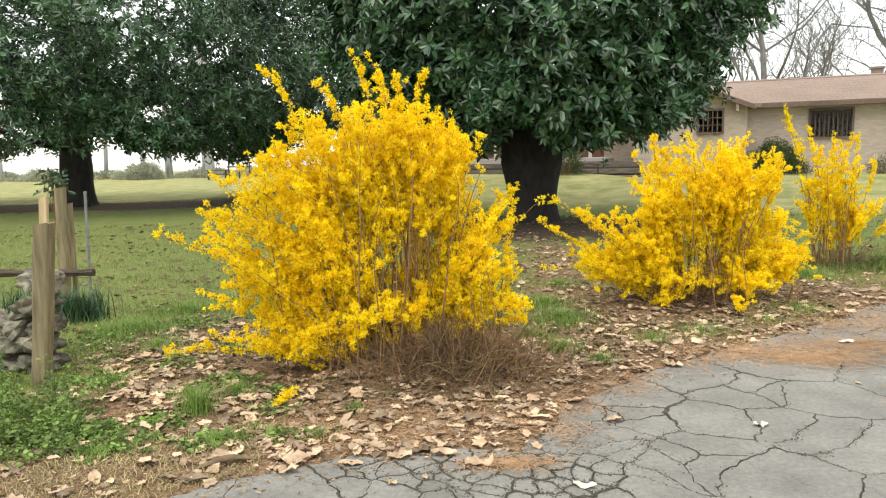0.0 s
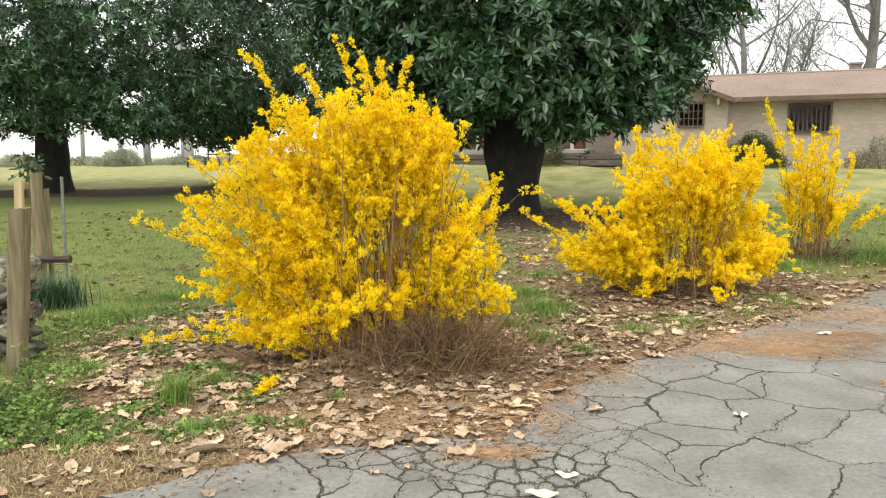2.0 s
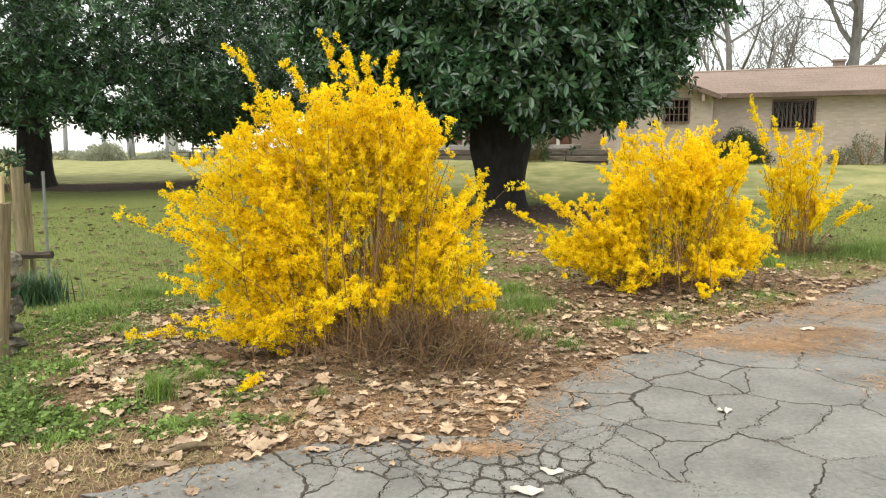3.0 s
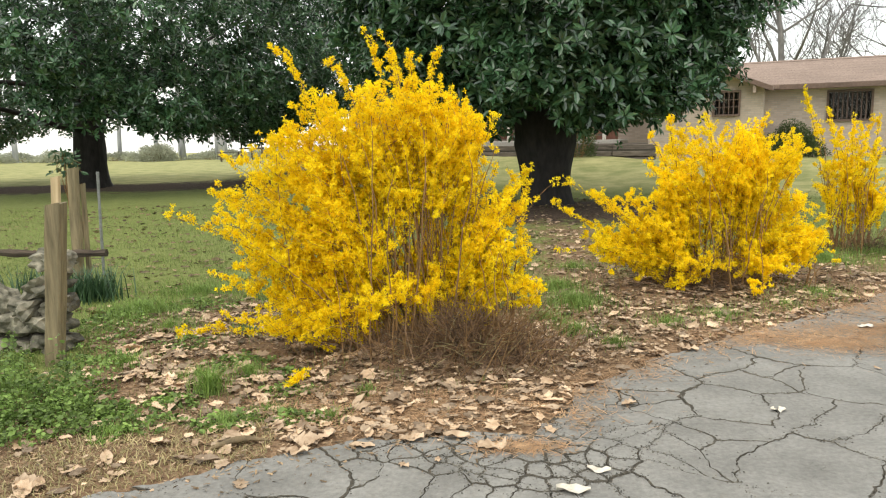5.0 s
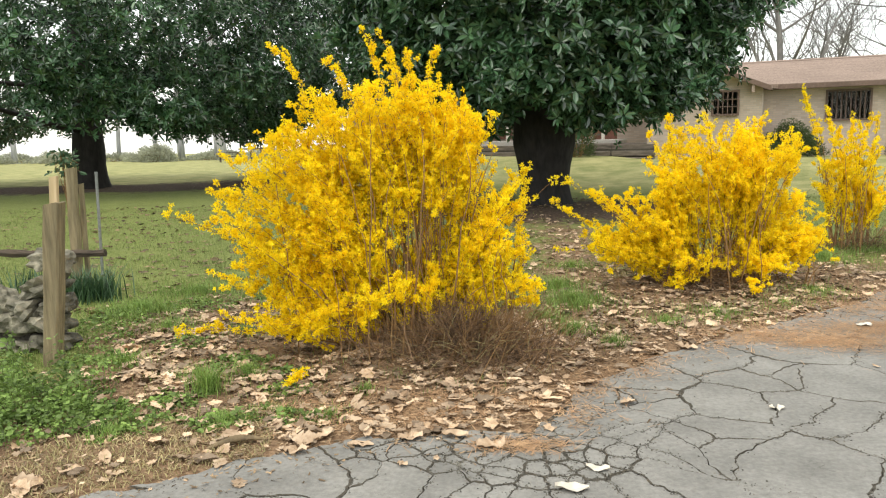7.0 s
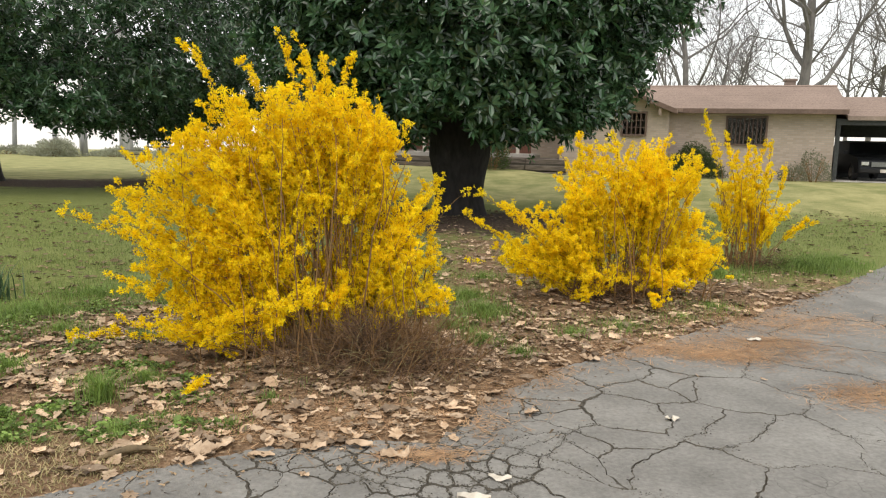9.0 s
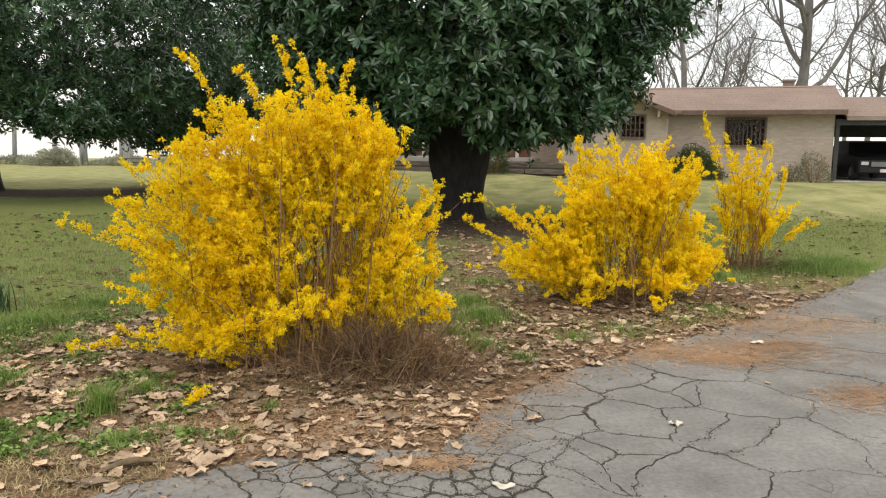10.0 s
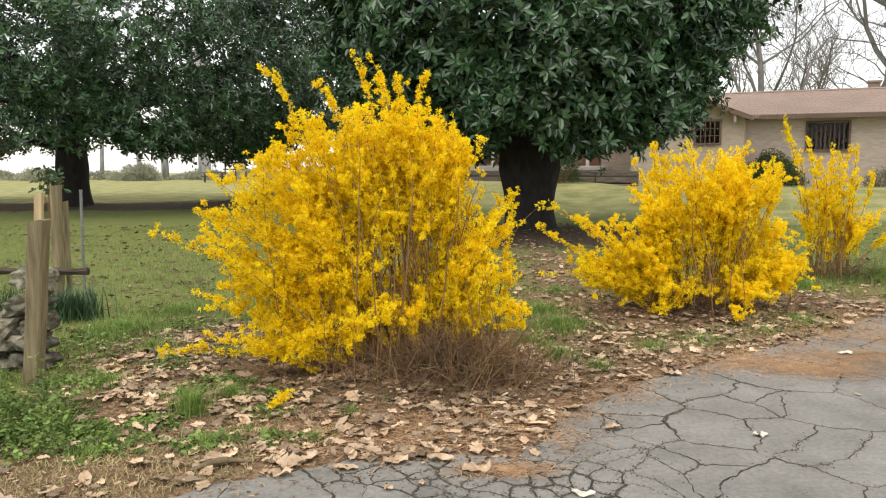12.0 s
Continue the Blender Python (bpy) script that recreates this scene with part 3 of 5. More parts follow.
    grit = strewn(Shape(), *lump, turns, np.column_stack([p, np.full(n, 0.0005)]), 0.003 + 0.011 * rng.uniform(size=n) ** 3)
    part("grit", grit, M_GRIT, drive, "crumbled asphalt grit along the cracks", kind="stuff")


build_drive()

# ---- house and carport ----
FLOOR_Z = 0.60
EAVE_Z, RIDGE_Z, SLOPE = 3.16, 4.26, 0.355


def house_window(parent, x0, x1, z0, z1, y, bars, cross=0):
    fr = Shape()
    t = 0.07
    fr.slab(x0 - t, x1 + t, y - 0.05, y + 0.12, z1, z1 + t).slab(x0 - t, x1 + t, y - 0.08, y + 0.12, z0 - t, z0)
    fr.slab(x0 - t, x0, y - 0.05, y + 0.12, z0, z1).slab(x1, x1 + t, y - 0.05, y + 0.12, z0, z1)
    w = part("window", fr, M_BROWNPAINT, parent, "dark brown framed window")
    part("pane", Shape().slab(x0, x1, y + 0.05, y + 0.058, z0, z1), M_GLASS, w).visible_shadow = False
    for i in range(bars):
        x = x0 + (x1 - x0) * (i + 1) / (bars + 1)
        part("window_bar", Shape().slab(x - 0.018, x + 0.018, y - 0.035, y + 0.0, z0, z1), M_BROWNPAINT, w)
    for i in range(cross):
        z = z0 + (z1 - z0) * (i + 1) / (cross + 1)
        part("crossbar", Shape().slab(x0, x1, y - 0.03, y + 0.002, z - 0.015, z + 0.015), M_BROWNPAINT, w)
    return w


def wall_with_openings(parent, x0, x1, y0, y1, z0, z1, openings, material, label=""):
    """A wall along x with rectangular openings (x0, x1, z0, z1) right through it."""
    at = x0
    for a, b, c, d in sorted(openings):
        part("wall", Shape().slab(at, a, y0, y1, z0, z1), material, parent, label)
        part("wall", Shape().slab(a, b, y0, y1, z0, c), material, parent, label)
        part("wall", Shape().slab(a, b, y0, y1, d, z1), material, parent, label)
        at = b
    part("wall", Shape().slab(at, x1, y0, y1, z0, z1), material, parent, label)


def build_house():
    home = thing("house", "low tan brick ranch house with brown shingle roof", "house", pose(*HOUSE_AT, 0, 0, 0, HOUSE_TURN))
    zb = 0.35
    left, right = -24.0, -0.3
    win = (-3.96, -2.63, 1.92, 2.88)
    door = (-12.4, -11.45, 1.34, 3.0)
    wall_with_openings(home, left, right, 0.5, 0.75, zb, EAVE_Z - 0.02, [win, door], M_BRICK, "tan brick wall")
    part("wall", Shape().slab(right - 0.25, right, 0.752, 6.0, zb, EAVE_Z - 0.02), M_BRICK, home)
    part("wall", Shape().slab(left, left + 0.25, 0.752, 6.0, zb, EAVE_Z - 0.02), M_BRICK, home)
    part("wall", Shape().slab(left, right, 6.0, 6.25, zb, EAVE_Z - 0.02), M_BRICK, home)
    part("room_back", Shape().slab(left + 0.3, right - 0.3, 3.0, 3.1, zb, EAVE_Z), M_INSIDE, home, "dim room behind the windows")
    ridge_y = 3.1
    run = ridge_y
    # gable ends
    tri = [(0.5, EAVE_Z - 0.02), (5.75, EAVE_Z - 0.02), (ridge_y, RIDGE_Z - 0.12)]
    for x in (left, right - 0.25):
        part("gable", Shape().prism(tri, 0.25, Matrix.Translation((x, 0, 0)) @ Matrix(((0, 0, 1, 0), (1, 0, 0, 0), (0, 1, 0, 0), (0, 0, 0, 1)))), M_BRICK, home)

    def roof_side(owner, label, x0, x1, ya, za, yb, zb2, thick=0.14):
        n = 9
        for i in range(n):
            k0, k1 = i / n, (i + 1) / n
            lift = 0.002
            y0, z0 = ya + (yb - ya) * k0, za + (zb2 - za) * k0 + lift
            y1, z1 = ya + (yb - ya) * k1, za + (zb2 - za) * k1
            v = [(x0, y0, z0), (x1, y0, z0), (x1, y1, z1), (x0, y1, z1)]
            v += [(x, y, z - thick) for x, y, z in v]
            part("roof_course", Shape().add(v, [(0, 1, 2, 3), (7, 6, 5, 4), (0, 4, 5, 1), (1, 5, 6, 2), (2, 6, 7, 3), (3, 7, 4, 0)]), M_ROOF, owner, label)

    roof_side(home, "brown shingles of the front slope", left - 0.4, 0.02, 0, EAVE_Z + 0.04, ridge_y, RIDGE_Z)
    roof_side(home, "brown shingles of the back slope", left - 0.4, 0.02, 6.6, EAVE_Z - 0.1, ridge_y, RIDGE_Z)
    part("ridge_cap", Shape().prism([(-0.14, -0.03), (0.14, -0.03), (0.1, 0.0), (0, 0.035), (-0.1, 0.0)], 24.42,
         Matrix.Translation((left - 0.4, ridge_y, RIDGE_Z)) @ Matrix(((0, 0, 1, 0), (1, 0, 0, 0), (0, 1, 0, 0), (0, 0, 0, 1)))), M_ROOF, home)
    part("fascia", Shape().slab(-5.6, 0.02, -0.03, -0.002, EAVE_Z - 0.14, EAVE_Z + 0.02), M_BROWNPAINT, home, "dark brown eave board")
    part("fascia", Shape().slab(left - 0.4, -11.5, -0.03, -0.002, EAVE_Z - 0.14, EAVE_Z + 0.02), M_BROWNPAINT, home)
    part("soffit", Shape().slab(left - 0.3, -0.05, 0.02, 0.5, EAVE_Z - 0.13, EAVE_Z - 0.11), M_BROWNPAINT, home)
    house_window(home, *win, 0.5, 8)
    part("door", Shape().slab(door[0], door[1], 0.56, 0.61, door[2], door[3]), M_REDWOOD, home, "reddish brown front door")
    # red-brown panelled porch wall
    for i in range(16):
        x = -19.6 + i * 0.26
        part("panel", Shape().slab(x, x + 0.252, 0.44, 0.498, 1.42, 2.9), M_REDWOOD, home)
    for i in range(10):
        x = -15.45 + i * 0.26
        part("panel", Shape().slab(x, x + 0.252, 0.44, 0.498, 1.42, 2.9), M_REDWOOD, home)
    # projecting gabled wing
    wl, wr, wy = -9.99, -6.07, -1.2
    ax, az = -8.03, 3.99
    wwin = (-7.68, -6.88, 2.17, 2.93)
    wall_with_openings(home, wl, wr, wy, wy + 0.25, zb, EAVE_Z - 0.12, [wwin], M_BRICK, "tan brick wing wall")
    part("wall", Shape().slab(wr - 0.25, wr, wy + 0.252, 0.498, zb, EAVE_Z - 0.12), M_BRICK, home)
    part("wall", Shape().slab(wl, wl + 0.25, wy + 0.252, 0.498, zb, EAVE_Z - 0.12), M_BRICK, home)
    house_window(home, *wwin, wy, 4, 2)
    face = [(wl, EAVE_Z - 0.118), (wr, EAVE_Z - 0.118), (ax, az - 0.12)]
    turn = Matrix(((1, 0, 0, 0), (0, 0, -1, 0), (0, 1, 0, 0), (0, 0, 0, 1)))
    part("gable", Shape().prism(face, 0.25, Matrix.Translation((0, wy + 0.25, 0)) @ turn), M_BRICK, home)
    for sign, ex in ((1, -5.78), (-1, -10.28)):
        s = Shape()
        v = [(ex, wy - 0.45, 3.08), (ax, wy - 0.45, az), (ax, 2.9, az), (ex, 2.9, 3.08)]
        v += [(x, y, z - 0.1) for x, y, z in v]
        f = [(0, 1, 2, 3), (7, 6, 5, 4), (0, 4, 5, 1), (1, 5, 6, 2), (2, 6, 7, 3), (3, 7, 4, 0)]
        part("roof", s.add(v, f if sign < 0 else [tuple(reversed(q)) for q in f]), M_ROOF, home, "brown shingle wing roof")
        b = Shape()
        v = [(ex, wy - 0.48, 3.07), (ax, wy - 0.48, az - 0.01), (ax, wy - 0.452, az - 0.01), (ex, wy - 0.452, 3.07)]
        v += [(x, y, z - 0.17) for x, y, z in v]
        part("bargeboard", b.add(v, f if sign < 0 else [tuple(reversed(q)) for q in f]), M_BROWNPAINT, home, "dark brown painted gable board")
        bx = ex - sign * 0.58
        part("bracket", Shape().slab(bx - 0.05, bx + 0.05, wy - 0.44, wy - 0.002, 2.86, 3.12, 0.01), M_FASCIA, home)
    # porch floor, steps, posts
    part("porch_floor", Shape().slab(-20, -11.06, -1.0, 0.498, 0.5, 1.34, 0.02), M_CONCRETE, home, "pale concrete porch floor")
    for i in range(3):
        part("step", Shape().slab(-13.6, -10.0 if i < 2 else -11.07, -1.0 - 0.36 * (i + 1), -1.0 - 0.36 * i - 0.003, 0.45, 1.2 - 0.19 * i, 0.015), M_TIE, home, "weathered timber step")
    for x in (-19.6, -15.6, -11.7):
        part("porch_post", Shape().slab(x - 0.06, x + 0.06, -0.95, -0.83, 1.343, 3.03, 0.01), M_WHITE, home, "off-white porch post")
    part("porch_beam", Shape().slab(-20, -11.4, -0.97, -0.81, 3.033, 3.16), M_BROWNPAINT, home)
    part("porch_roof", Shape().slab(-20.2, -11.36, -1.1, -0.04, 3.163, 3.22), M_ROOF, home)
    part("porch_rail", Shape().slab(-15.5, -11.8, -0.92, -0.86, 1.95, 2.03), M_TIE, home)
    for i in range(2):
        part("porch_rail", Shape().slab(-15.5, -11.8, -0.91, -0.87, 1.5 + 0.2 * i, 1.57 + 0.2 * i), M_TIE, home)
    # chimneys
    part("chimney", Shape().slab(-25.3, -24.42, 3.3, 4.6, 0.4, 6.6, 0.01).slab(-25.38, -24.34, 3.22, 4.68, 6.42, 6.6), M_BRICK, home, "tan brick end chimney")
    part("chimney", Shape().slab(-1.75, -1.35, 3.9, 4.4, 3.6, 4.62, 0.01).slab(-1.8, -1.3, 3.85, 4.45, 4.54, 4.62), M_FASCIA, home, "small roof chimney")
    # carport
    port = thing("carport", "open carport with dark beams and brown roof", "carport", pose(*HOUSE_AT, 0, 0, 0, HOUSE_TURN))
    roof_side(port, "brown carport shingles", 0.05, 6.6, 0.35, 2.98, 3.1, 3.84, 0.12)
    roof_side(port, "brown carport shingles", 0.05, 6.6, 6.4, 2.86, 3.1, 3.84, 0.12)
    part("fascia", Shape().slab(0.05, 6.6, 0.31, 0.347, 2.83, 2.97), M_FASCIA, port)
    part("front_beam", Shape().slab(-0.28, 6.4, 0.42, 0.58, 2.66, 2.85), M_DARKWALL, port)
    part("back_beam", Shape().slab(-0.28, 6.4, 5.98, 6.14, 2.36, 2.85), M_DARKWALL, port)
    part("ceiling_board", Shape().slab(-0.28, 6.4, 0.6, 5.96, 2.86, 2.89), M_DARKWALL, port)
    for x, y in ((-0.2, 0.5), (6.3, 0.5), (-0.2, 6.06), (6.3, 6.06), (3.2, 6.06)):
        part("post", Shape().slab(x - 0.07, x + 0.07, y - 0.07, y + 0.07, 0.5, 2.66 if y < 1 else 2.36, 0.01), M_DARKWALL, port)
    part("floor_slab", Shape().slab(-0.28, 6.5, 0.3, 6.3, 0.3, 0.66, 0.02), M_CONCRETE, port, "concrete carport floor")
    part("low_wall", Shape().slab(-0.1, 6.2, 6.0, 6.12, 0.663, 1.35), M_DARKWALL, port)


build_house()


def build_car():
    car = thing("car", "dark parked car with dull grille in the carport", "car",
                pose(*HOUSE_AT, 0, 0, 0, HOUSE_TURN) @ pose(1.3, 3.3, 0.66, 0, 0, 6))
    prof = [(-2.2, 0.35), (-2.15, 0.75), (-2.0, 0.86), (-0.95, 0.98), (-0.35, 1.42), (0.1, 1.5), (1.3, 1.5), (1.95, 1.1), (2.2, 1.0), (2.25, 0.4), (2.1, 0.28), (-2.1, 0.28)]
    bm = bmesh.new()
    n = len(prof)
    ring = []
    for x, tuck in ((-0.86, 1), (-0.8, 0), (0.8, 0), (0.86, 1)):
        row = []
        for y, z in prof:
            inset = 0.12 * max(0, (z - 0.95) / 0.55)
            xx = x * (1 - inset) if tuck == 0 else x * (1 - inset * 1.6)
            row.append(bm.verts.new((xx, y * (0.985 if tuck else 1), z * (0.985 if tuck else 1))))
        ring.append(row)
    for a, b in zip(ring[:-1], ring[1:]):
        for i in range(n):
            bm.faces.new((a[i], a[(i + 1) % n], b[(i + 1) % n], b[i]))
    bm.faces.new(ring[0][::-1])
    bm.faces.new(ring[-1])
    bmesh.ops.recalc_face_normals(bm, faces=bm.faces)
    bm.verts.index_update()
    s = Shape().add([v.co[:] for v in bm.verts], [[v.index for v in f.verts] for f in bm.faces])
    bm.free()
    part("body", s, M_CARPAINT, car, "dark glossy car body", smooth=False)
    sq = Shape().add([(-0.66, -0.93, 1.02), (0.66, -0.93, 1.02), (0.6, -0.40, 1.41), (-0.6, -0.40, 1.41), (-0.66, -0.90, 1.0), (0.66, -0.90, 1.0), (0.6, -0.37, 1.39), (-0.6, -0.37, 1.39)],
                     [(0, 1, 2, 3), (7, 6, 5, 4), (0, 4, 5, 1), (1, 5, 6, 2), (2, 6, 7, 3), (3, 7, 4, 0)])
    part("windscreen", sq, M_GLASS, car)
    part("grille", Shape().slab(-0.45, 0.45, -2.235, -2.19, 0.52, 0.7, 0.01), M_STEEL, car, "dull metal grille")
    part("bumper", Shape().slab(-0.85, 0.85, -2.3, -2.2, 0.3, 0.46, 0.03), M_RUBBER, car)
    part("number_plate", Shape().slab(-0.16, 0.16, -2.315, -2.302, 0.32, 0.44), M_WHITE, car)
    for x in (-0.66, 0.66):
        part("headlight", Shape().slab(x - 0.14, x + 0.14, -2.24, -2.17, 0.56, 0.72, 0.02), M_CHROME, car)
        part("mirror", Shape().slab(x * 1.38 - 0.08, x * 1.38 + 0.08, -0.72, -0.64, 0.98, 1.1, 0.02), M_CARPAINT, car)
        for y in (-1.4, 1.4):
            t = Shape().tube([(x * 1.2 - 0.1, y, 0.32), (x * 1.2 + 0.1, y, 0.32)], [0.32, 0.32], 20)
            w = part("tyre", t, M_RUBBER, car)
            part("rim", Shape().tube([(x * 1.2 - 0.11, y, 0.32), (x * 1.2 + 0.11, y, 0.32)], [0.19, 0.19], 14), M_CHROME, w)


build_car()


def build_ties():
    """Low beds edged with stacked timbers in front of the porch."""
    rng = np.random.default_rng(8)
    for x0, x1, label in ((-18.4, -14.6, "stacked weathered timber bed edge by the porch"), (-12.6, -9.5, "stacked weathered timber bed edge by the steps")):
        bed = thing("timber_edging", label, "retaining edge", pose(*HOUSE_AT, 0, 0, 0, HOUSE_TURN), group="timber beds before the porch")
        for i in range(3):
            for j in range(2):
                a = x0 + (x1 - x0) * j / 2 + rng.uniform(-0.03, 0.03)
                part("timber", Shape().slab(a, a + (x1 - x0) / 2 - 0.02, -2.55 + 0.14 * i, -2.36 + 0.14 * i, 0.50 + 0.24 * i, 0.69 + 0.24 * i, 0.015), M_TIE, bed)
        part("earth_fill", Shape().slab(x0 + 0.05, x1 - 0.05, -2.32, -1.0 if x0 < -14 else -2.1, 0.4, 1.0), M_CRACK, bed, "dark earth behind the timbers")


build_ties()

# ---- trees ----


def leaf_form(length, width, fold=0.25, droop=0.15):
    """One elliptic leaf from the origin along y, folded on its midrib."""
    l, w = length, width / 2
    v = [(0, 0, 0), (0, l, -droop * l)]
    for s in (-1, 1):
        v += [(s * w * 0.85, l * 0.30, fold * w - droop * l * 0.12), (s * w * 0.9, l * 0.68, fold * w - droop * l * 0.5)]
    return v, [(0, 1, 3, 2), (0, 4, 5, 1)]


def rosette(rng, leaves, length, width, open_angle=(35, 75)):
    """A whorl of leaves about z."""
    verts, faces = [], []
    for i in range(leaves):
        v, f = leaf_form(length * rng.uniform(0.75, 1.15), width * rng.uniform(0.8, 1.15), 0.35, rng.uniform(0.05, 0.3))
        m = Matrix.Rotation(i * 2.4 + rng.uniform(-0.3, 0.3), 4, "Z") @ Matrix.Rotation(radians(90 - rng.uniform(*open_angle)), 4, "X")
        m = m @ Matrix.Translation((0, 0.02, 0))
        faces += [tuple(k + len(verts) for k in q) for q in f]
        verts += [(m @ Vector(p))[:] for p in v]
    return verts, faces


def limb_curve(rng, start, way, length, n=7, bend=0.25, lift=0.0):
    p, d = np.array(start, float), np.array(way, float)
    d /= np.linalg.norm(d)
    out = [p.copy()]
    for _ in range(n - 1):
        d = d + rng.normal(0, bend / n ** 0.5, 3) + np.array([0, 0, lift / n])
        d /= np.linalg.norm(d)
        p = p + d * length / (n - 1)
        out.append(p.copy())
    return np.array(out)


def trunk_shape(x, y, height, r0, r1, lean=(0, 0), flare=1.7, sides=18, seed=0, swell=0.0):
    """A fluted trunk that widens into its roots."""
    rng = np.random.default_rng(seed)
    z0 = float(land(x, y)) - 0.15
    zs = np.array([0, 0.12, 0.3, 0.6, 1.0, 1.5, 2.1, 2.8, height * 0.6, height])
    s = Shape()
    verts = []
    for z in zs:
        k = min(1, z / height)
        r = (r0 + (r1 - r0) * k) * (1 + (flare - 1) * math.exp(-z / 0.33) + swell * math.exp(-((z - 1.9) / 0.9) ** 2))
        for j in range(sides):
            a = 2 * math.pi * j / sides
            rr = r * (1 + 0.09 * math.sin(3 * a + seed) * (1 + 1.2 * math.exp(-z / 0.4)) + 0.05 * math.sin(7 * a + 2 * z) + rng.normal(0, 0.012))
            verts.append((x + lean[0] * z + rr * math.cos(a), y + lean[1] * z + rr * math.sin(a), z0 + z))
    n = len(zs)
    faces = [(i * sides + j, i * sides + (j + 1) % sides, (i + 1) * sides + (j + 1) % sides, (i + 1) * sides + j) for i in range(n - 1) for j in range(sides)]
    return s.add(verts, faces)


def build_magnolia(label, x, y, r0, profile, count, leaf, seed, shift=(0, 0), squash=1.0, swell=0.0, open_front=0.0, holes=-0.62):
    """profile: rows of height and crown radius."""
    rng = np.random.default_rng(seed)
    tree = thing("magnolia_tree", label, "tree", group="magnolias on the lawn")
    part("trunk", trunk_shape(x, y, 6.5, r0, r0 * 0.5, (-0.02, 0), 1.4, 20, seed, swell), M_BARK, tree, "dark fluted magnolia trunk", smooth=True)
    zs, rs = np.array(profile).T
    for i in range(15):
        a = i * 2.4 + rng.uniform(-0.3, 0.3)
        z = rng.uniform(1.9, 6.0)
        reach = np.interp(z + 0.8, zs, rs) * rng.uniform(0.7, 0.95)
        c = limb_curve(rng, (x + 0.2 * math.cos(a), y + 0.2 * math.sin(a), z), (math.cos(a) + shift[0] / reach, math.sin(a) * squash, rng.uniform(0.0, 0.35)), reach, 8, 0.25)
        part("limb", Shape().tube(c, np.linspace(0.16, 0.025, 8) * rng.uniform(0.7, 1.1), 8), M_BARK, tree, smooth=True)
    # whorls of leaves in sprays at the branch ends, with dark gaps between the sprays
    def shell(n, deep):
        z = zs[0] + (zs[-1] - zs[0]) * rng.uniform(size=n) ** 1.45
        a = rng.uniform(0, 2 * math.pi, n)
        ragged = 1 + 0.04 * np.sin(3 * a + z * 0.9 + seed) + 0.05 * np.sin(7 * a - 1.9 * z) + 0.05 * np.sin(13 * a + 3.1 * z)
        k = 1 - np.abs(rng.normal(0, deep, n))
        r = np.interp(z, zs, rs) * ragged * k
        p = np.stack([x + shift[0] * smooth_step(zs[0] + 3, zs[0], z) + r * np.cos(a), y + shift[1] + squash * r * np.sin(a), z], -1)
        clump = waves(p[:, 0] + 0.6 * p[:, 2], p[:, 1] - 0.5 * p[:, 2], 0.55, seed) + waves(p[:, 0], p[:, 2], 0.4, seed + 1)
        keep = (k > 0.1) & (clump > holes) & (z > zs[0] + 0.2 + 0.22 * np.sin(4 * a + seed) + 0.18 * np.sin(9 * a + 2 * r) + open_front * np.exp(-((p[:, 0] - x - 0.25) / 1.5) ** 2))
        keep &= rng.uniform(size=n) < np.clip(np.interp(z, zs, rs) / max(rs) + 0.35, 0, 1) * (1 - 0.75 * smooth_step(7.0, 8.5, z)) * (1 - 0.55 * smooth_step(0.2, 0.5, np.sin(a)))
        return p[keep], a[keep]

    tips, tip_a = shell(count // 4, 0.16)
    each = rng.integers(4, 9, len(tips))
    at = np.repeat(np.arange(len(tips)), each)
    p = tips[at] + rng.normal(0, 1, (len(at), 3)) * leaf * np.array([1.15, 1.15, 0.9])
    a = tip_a[at]
    deep_p, deep_a = shell(count // 3, 0.42)
    p, a = np.concatenate([p, deep_p]), np.concatenate([a, deep_a])
    out = np.stack([0.75 * np.cos(a), 0.75 * np.sin(a), np.full(len(a), 0.45)], -1) + 0.6 * rand_dirs(rng, len(a))
    turns = frames_from(np.cross(out, rand_dirs(rng, len(a))), out)
    crown = Shape()
    kinds = 5
    for i in range(kinds):
        v, f = rosette(rng, 7, leaf, leaf * 0.40, (42, 86))
        pick = np.arange(len(p)) % kinds == i
        strewn(crown, v, f, turns[pick], p[pick], rng.uniform(0.75, 1.25, pick.sum()))
    part("crown", crown, M_LEAF, tree, "glossy dark evergreen leaves in whorls", kind="stuff")


build_magnolia("broad evergreen magnolia with thick dark trunk on the lawn", 2.10, 17.3, 0.50,
               [(1.92, 1.6), (2.02, 2.6), (2.22, 3.2), (2.6, 3.7), (3.2, 4.1), (4.2, 4.6), (6.5, 5.3), (9, 5.0), (11.5, 3.0), (13, 0.6)], 20000, 0.195, 3, (0.0, 0.0), 0.95, 0.6)
build_magnolia("large evergreen magnolia standing by bare soil near the fence", -13.1, 27.2, 0.52,
               [(1.7, 5.6), (2.3, 7.8), (3.2, 9.0), (4.8, 9.8), (7.0, 9.6), (10, 7.0), (13, 3.4), (14.5, 0.6)], 29000, 0.185, 11, (0.5, 0.0), 0.9, 0.15, 2.6, -0.8)


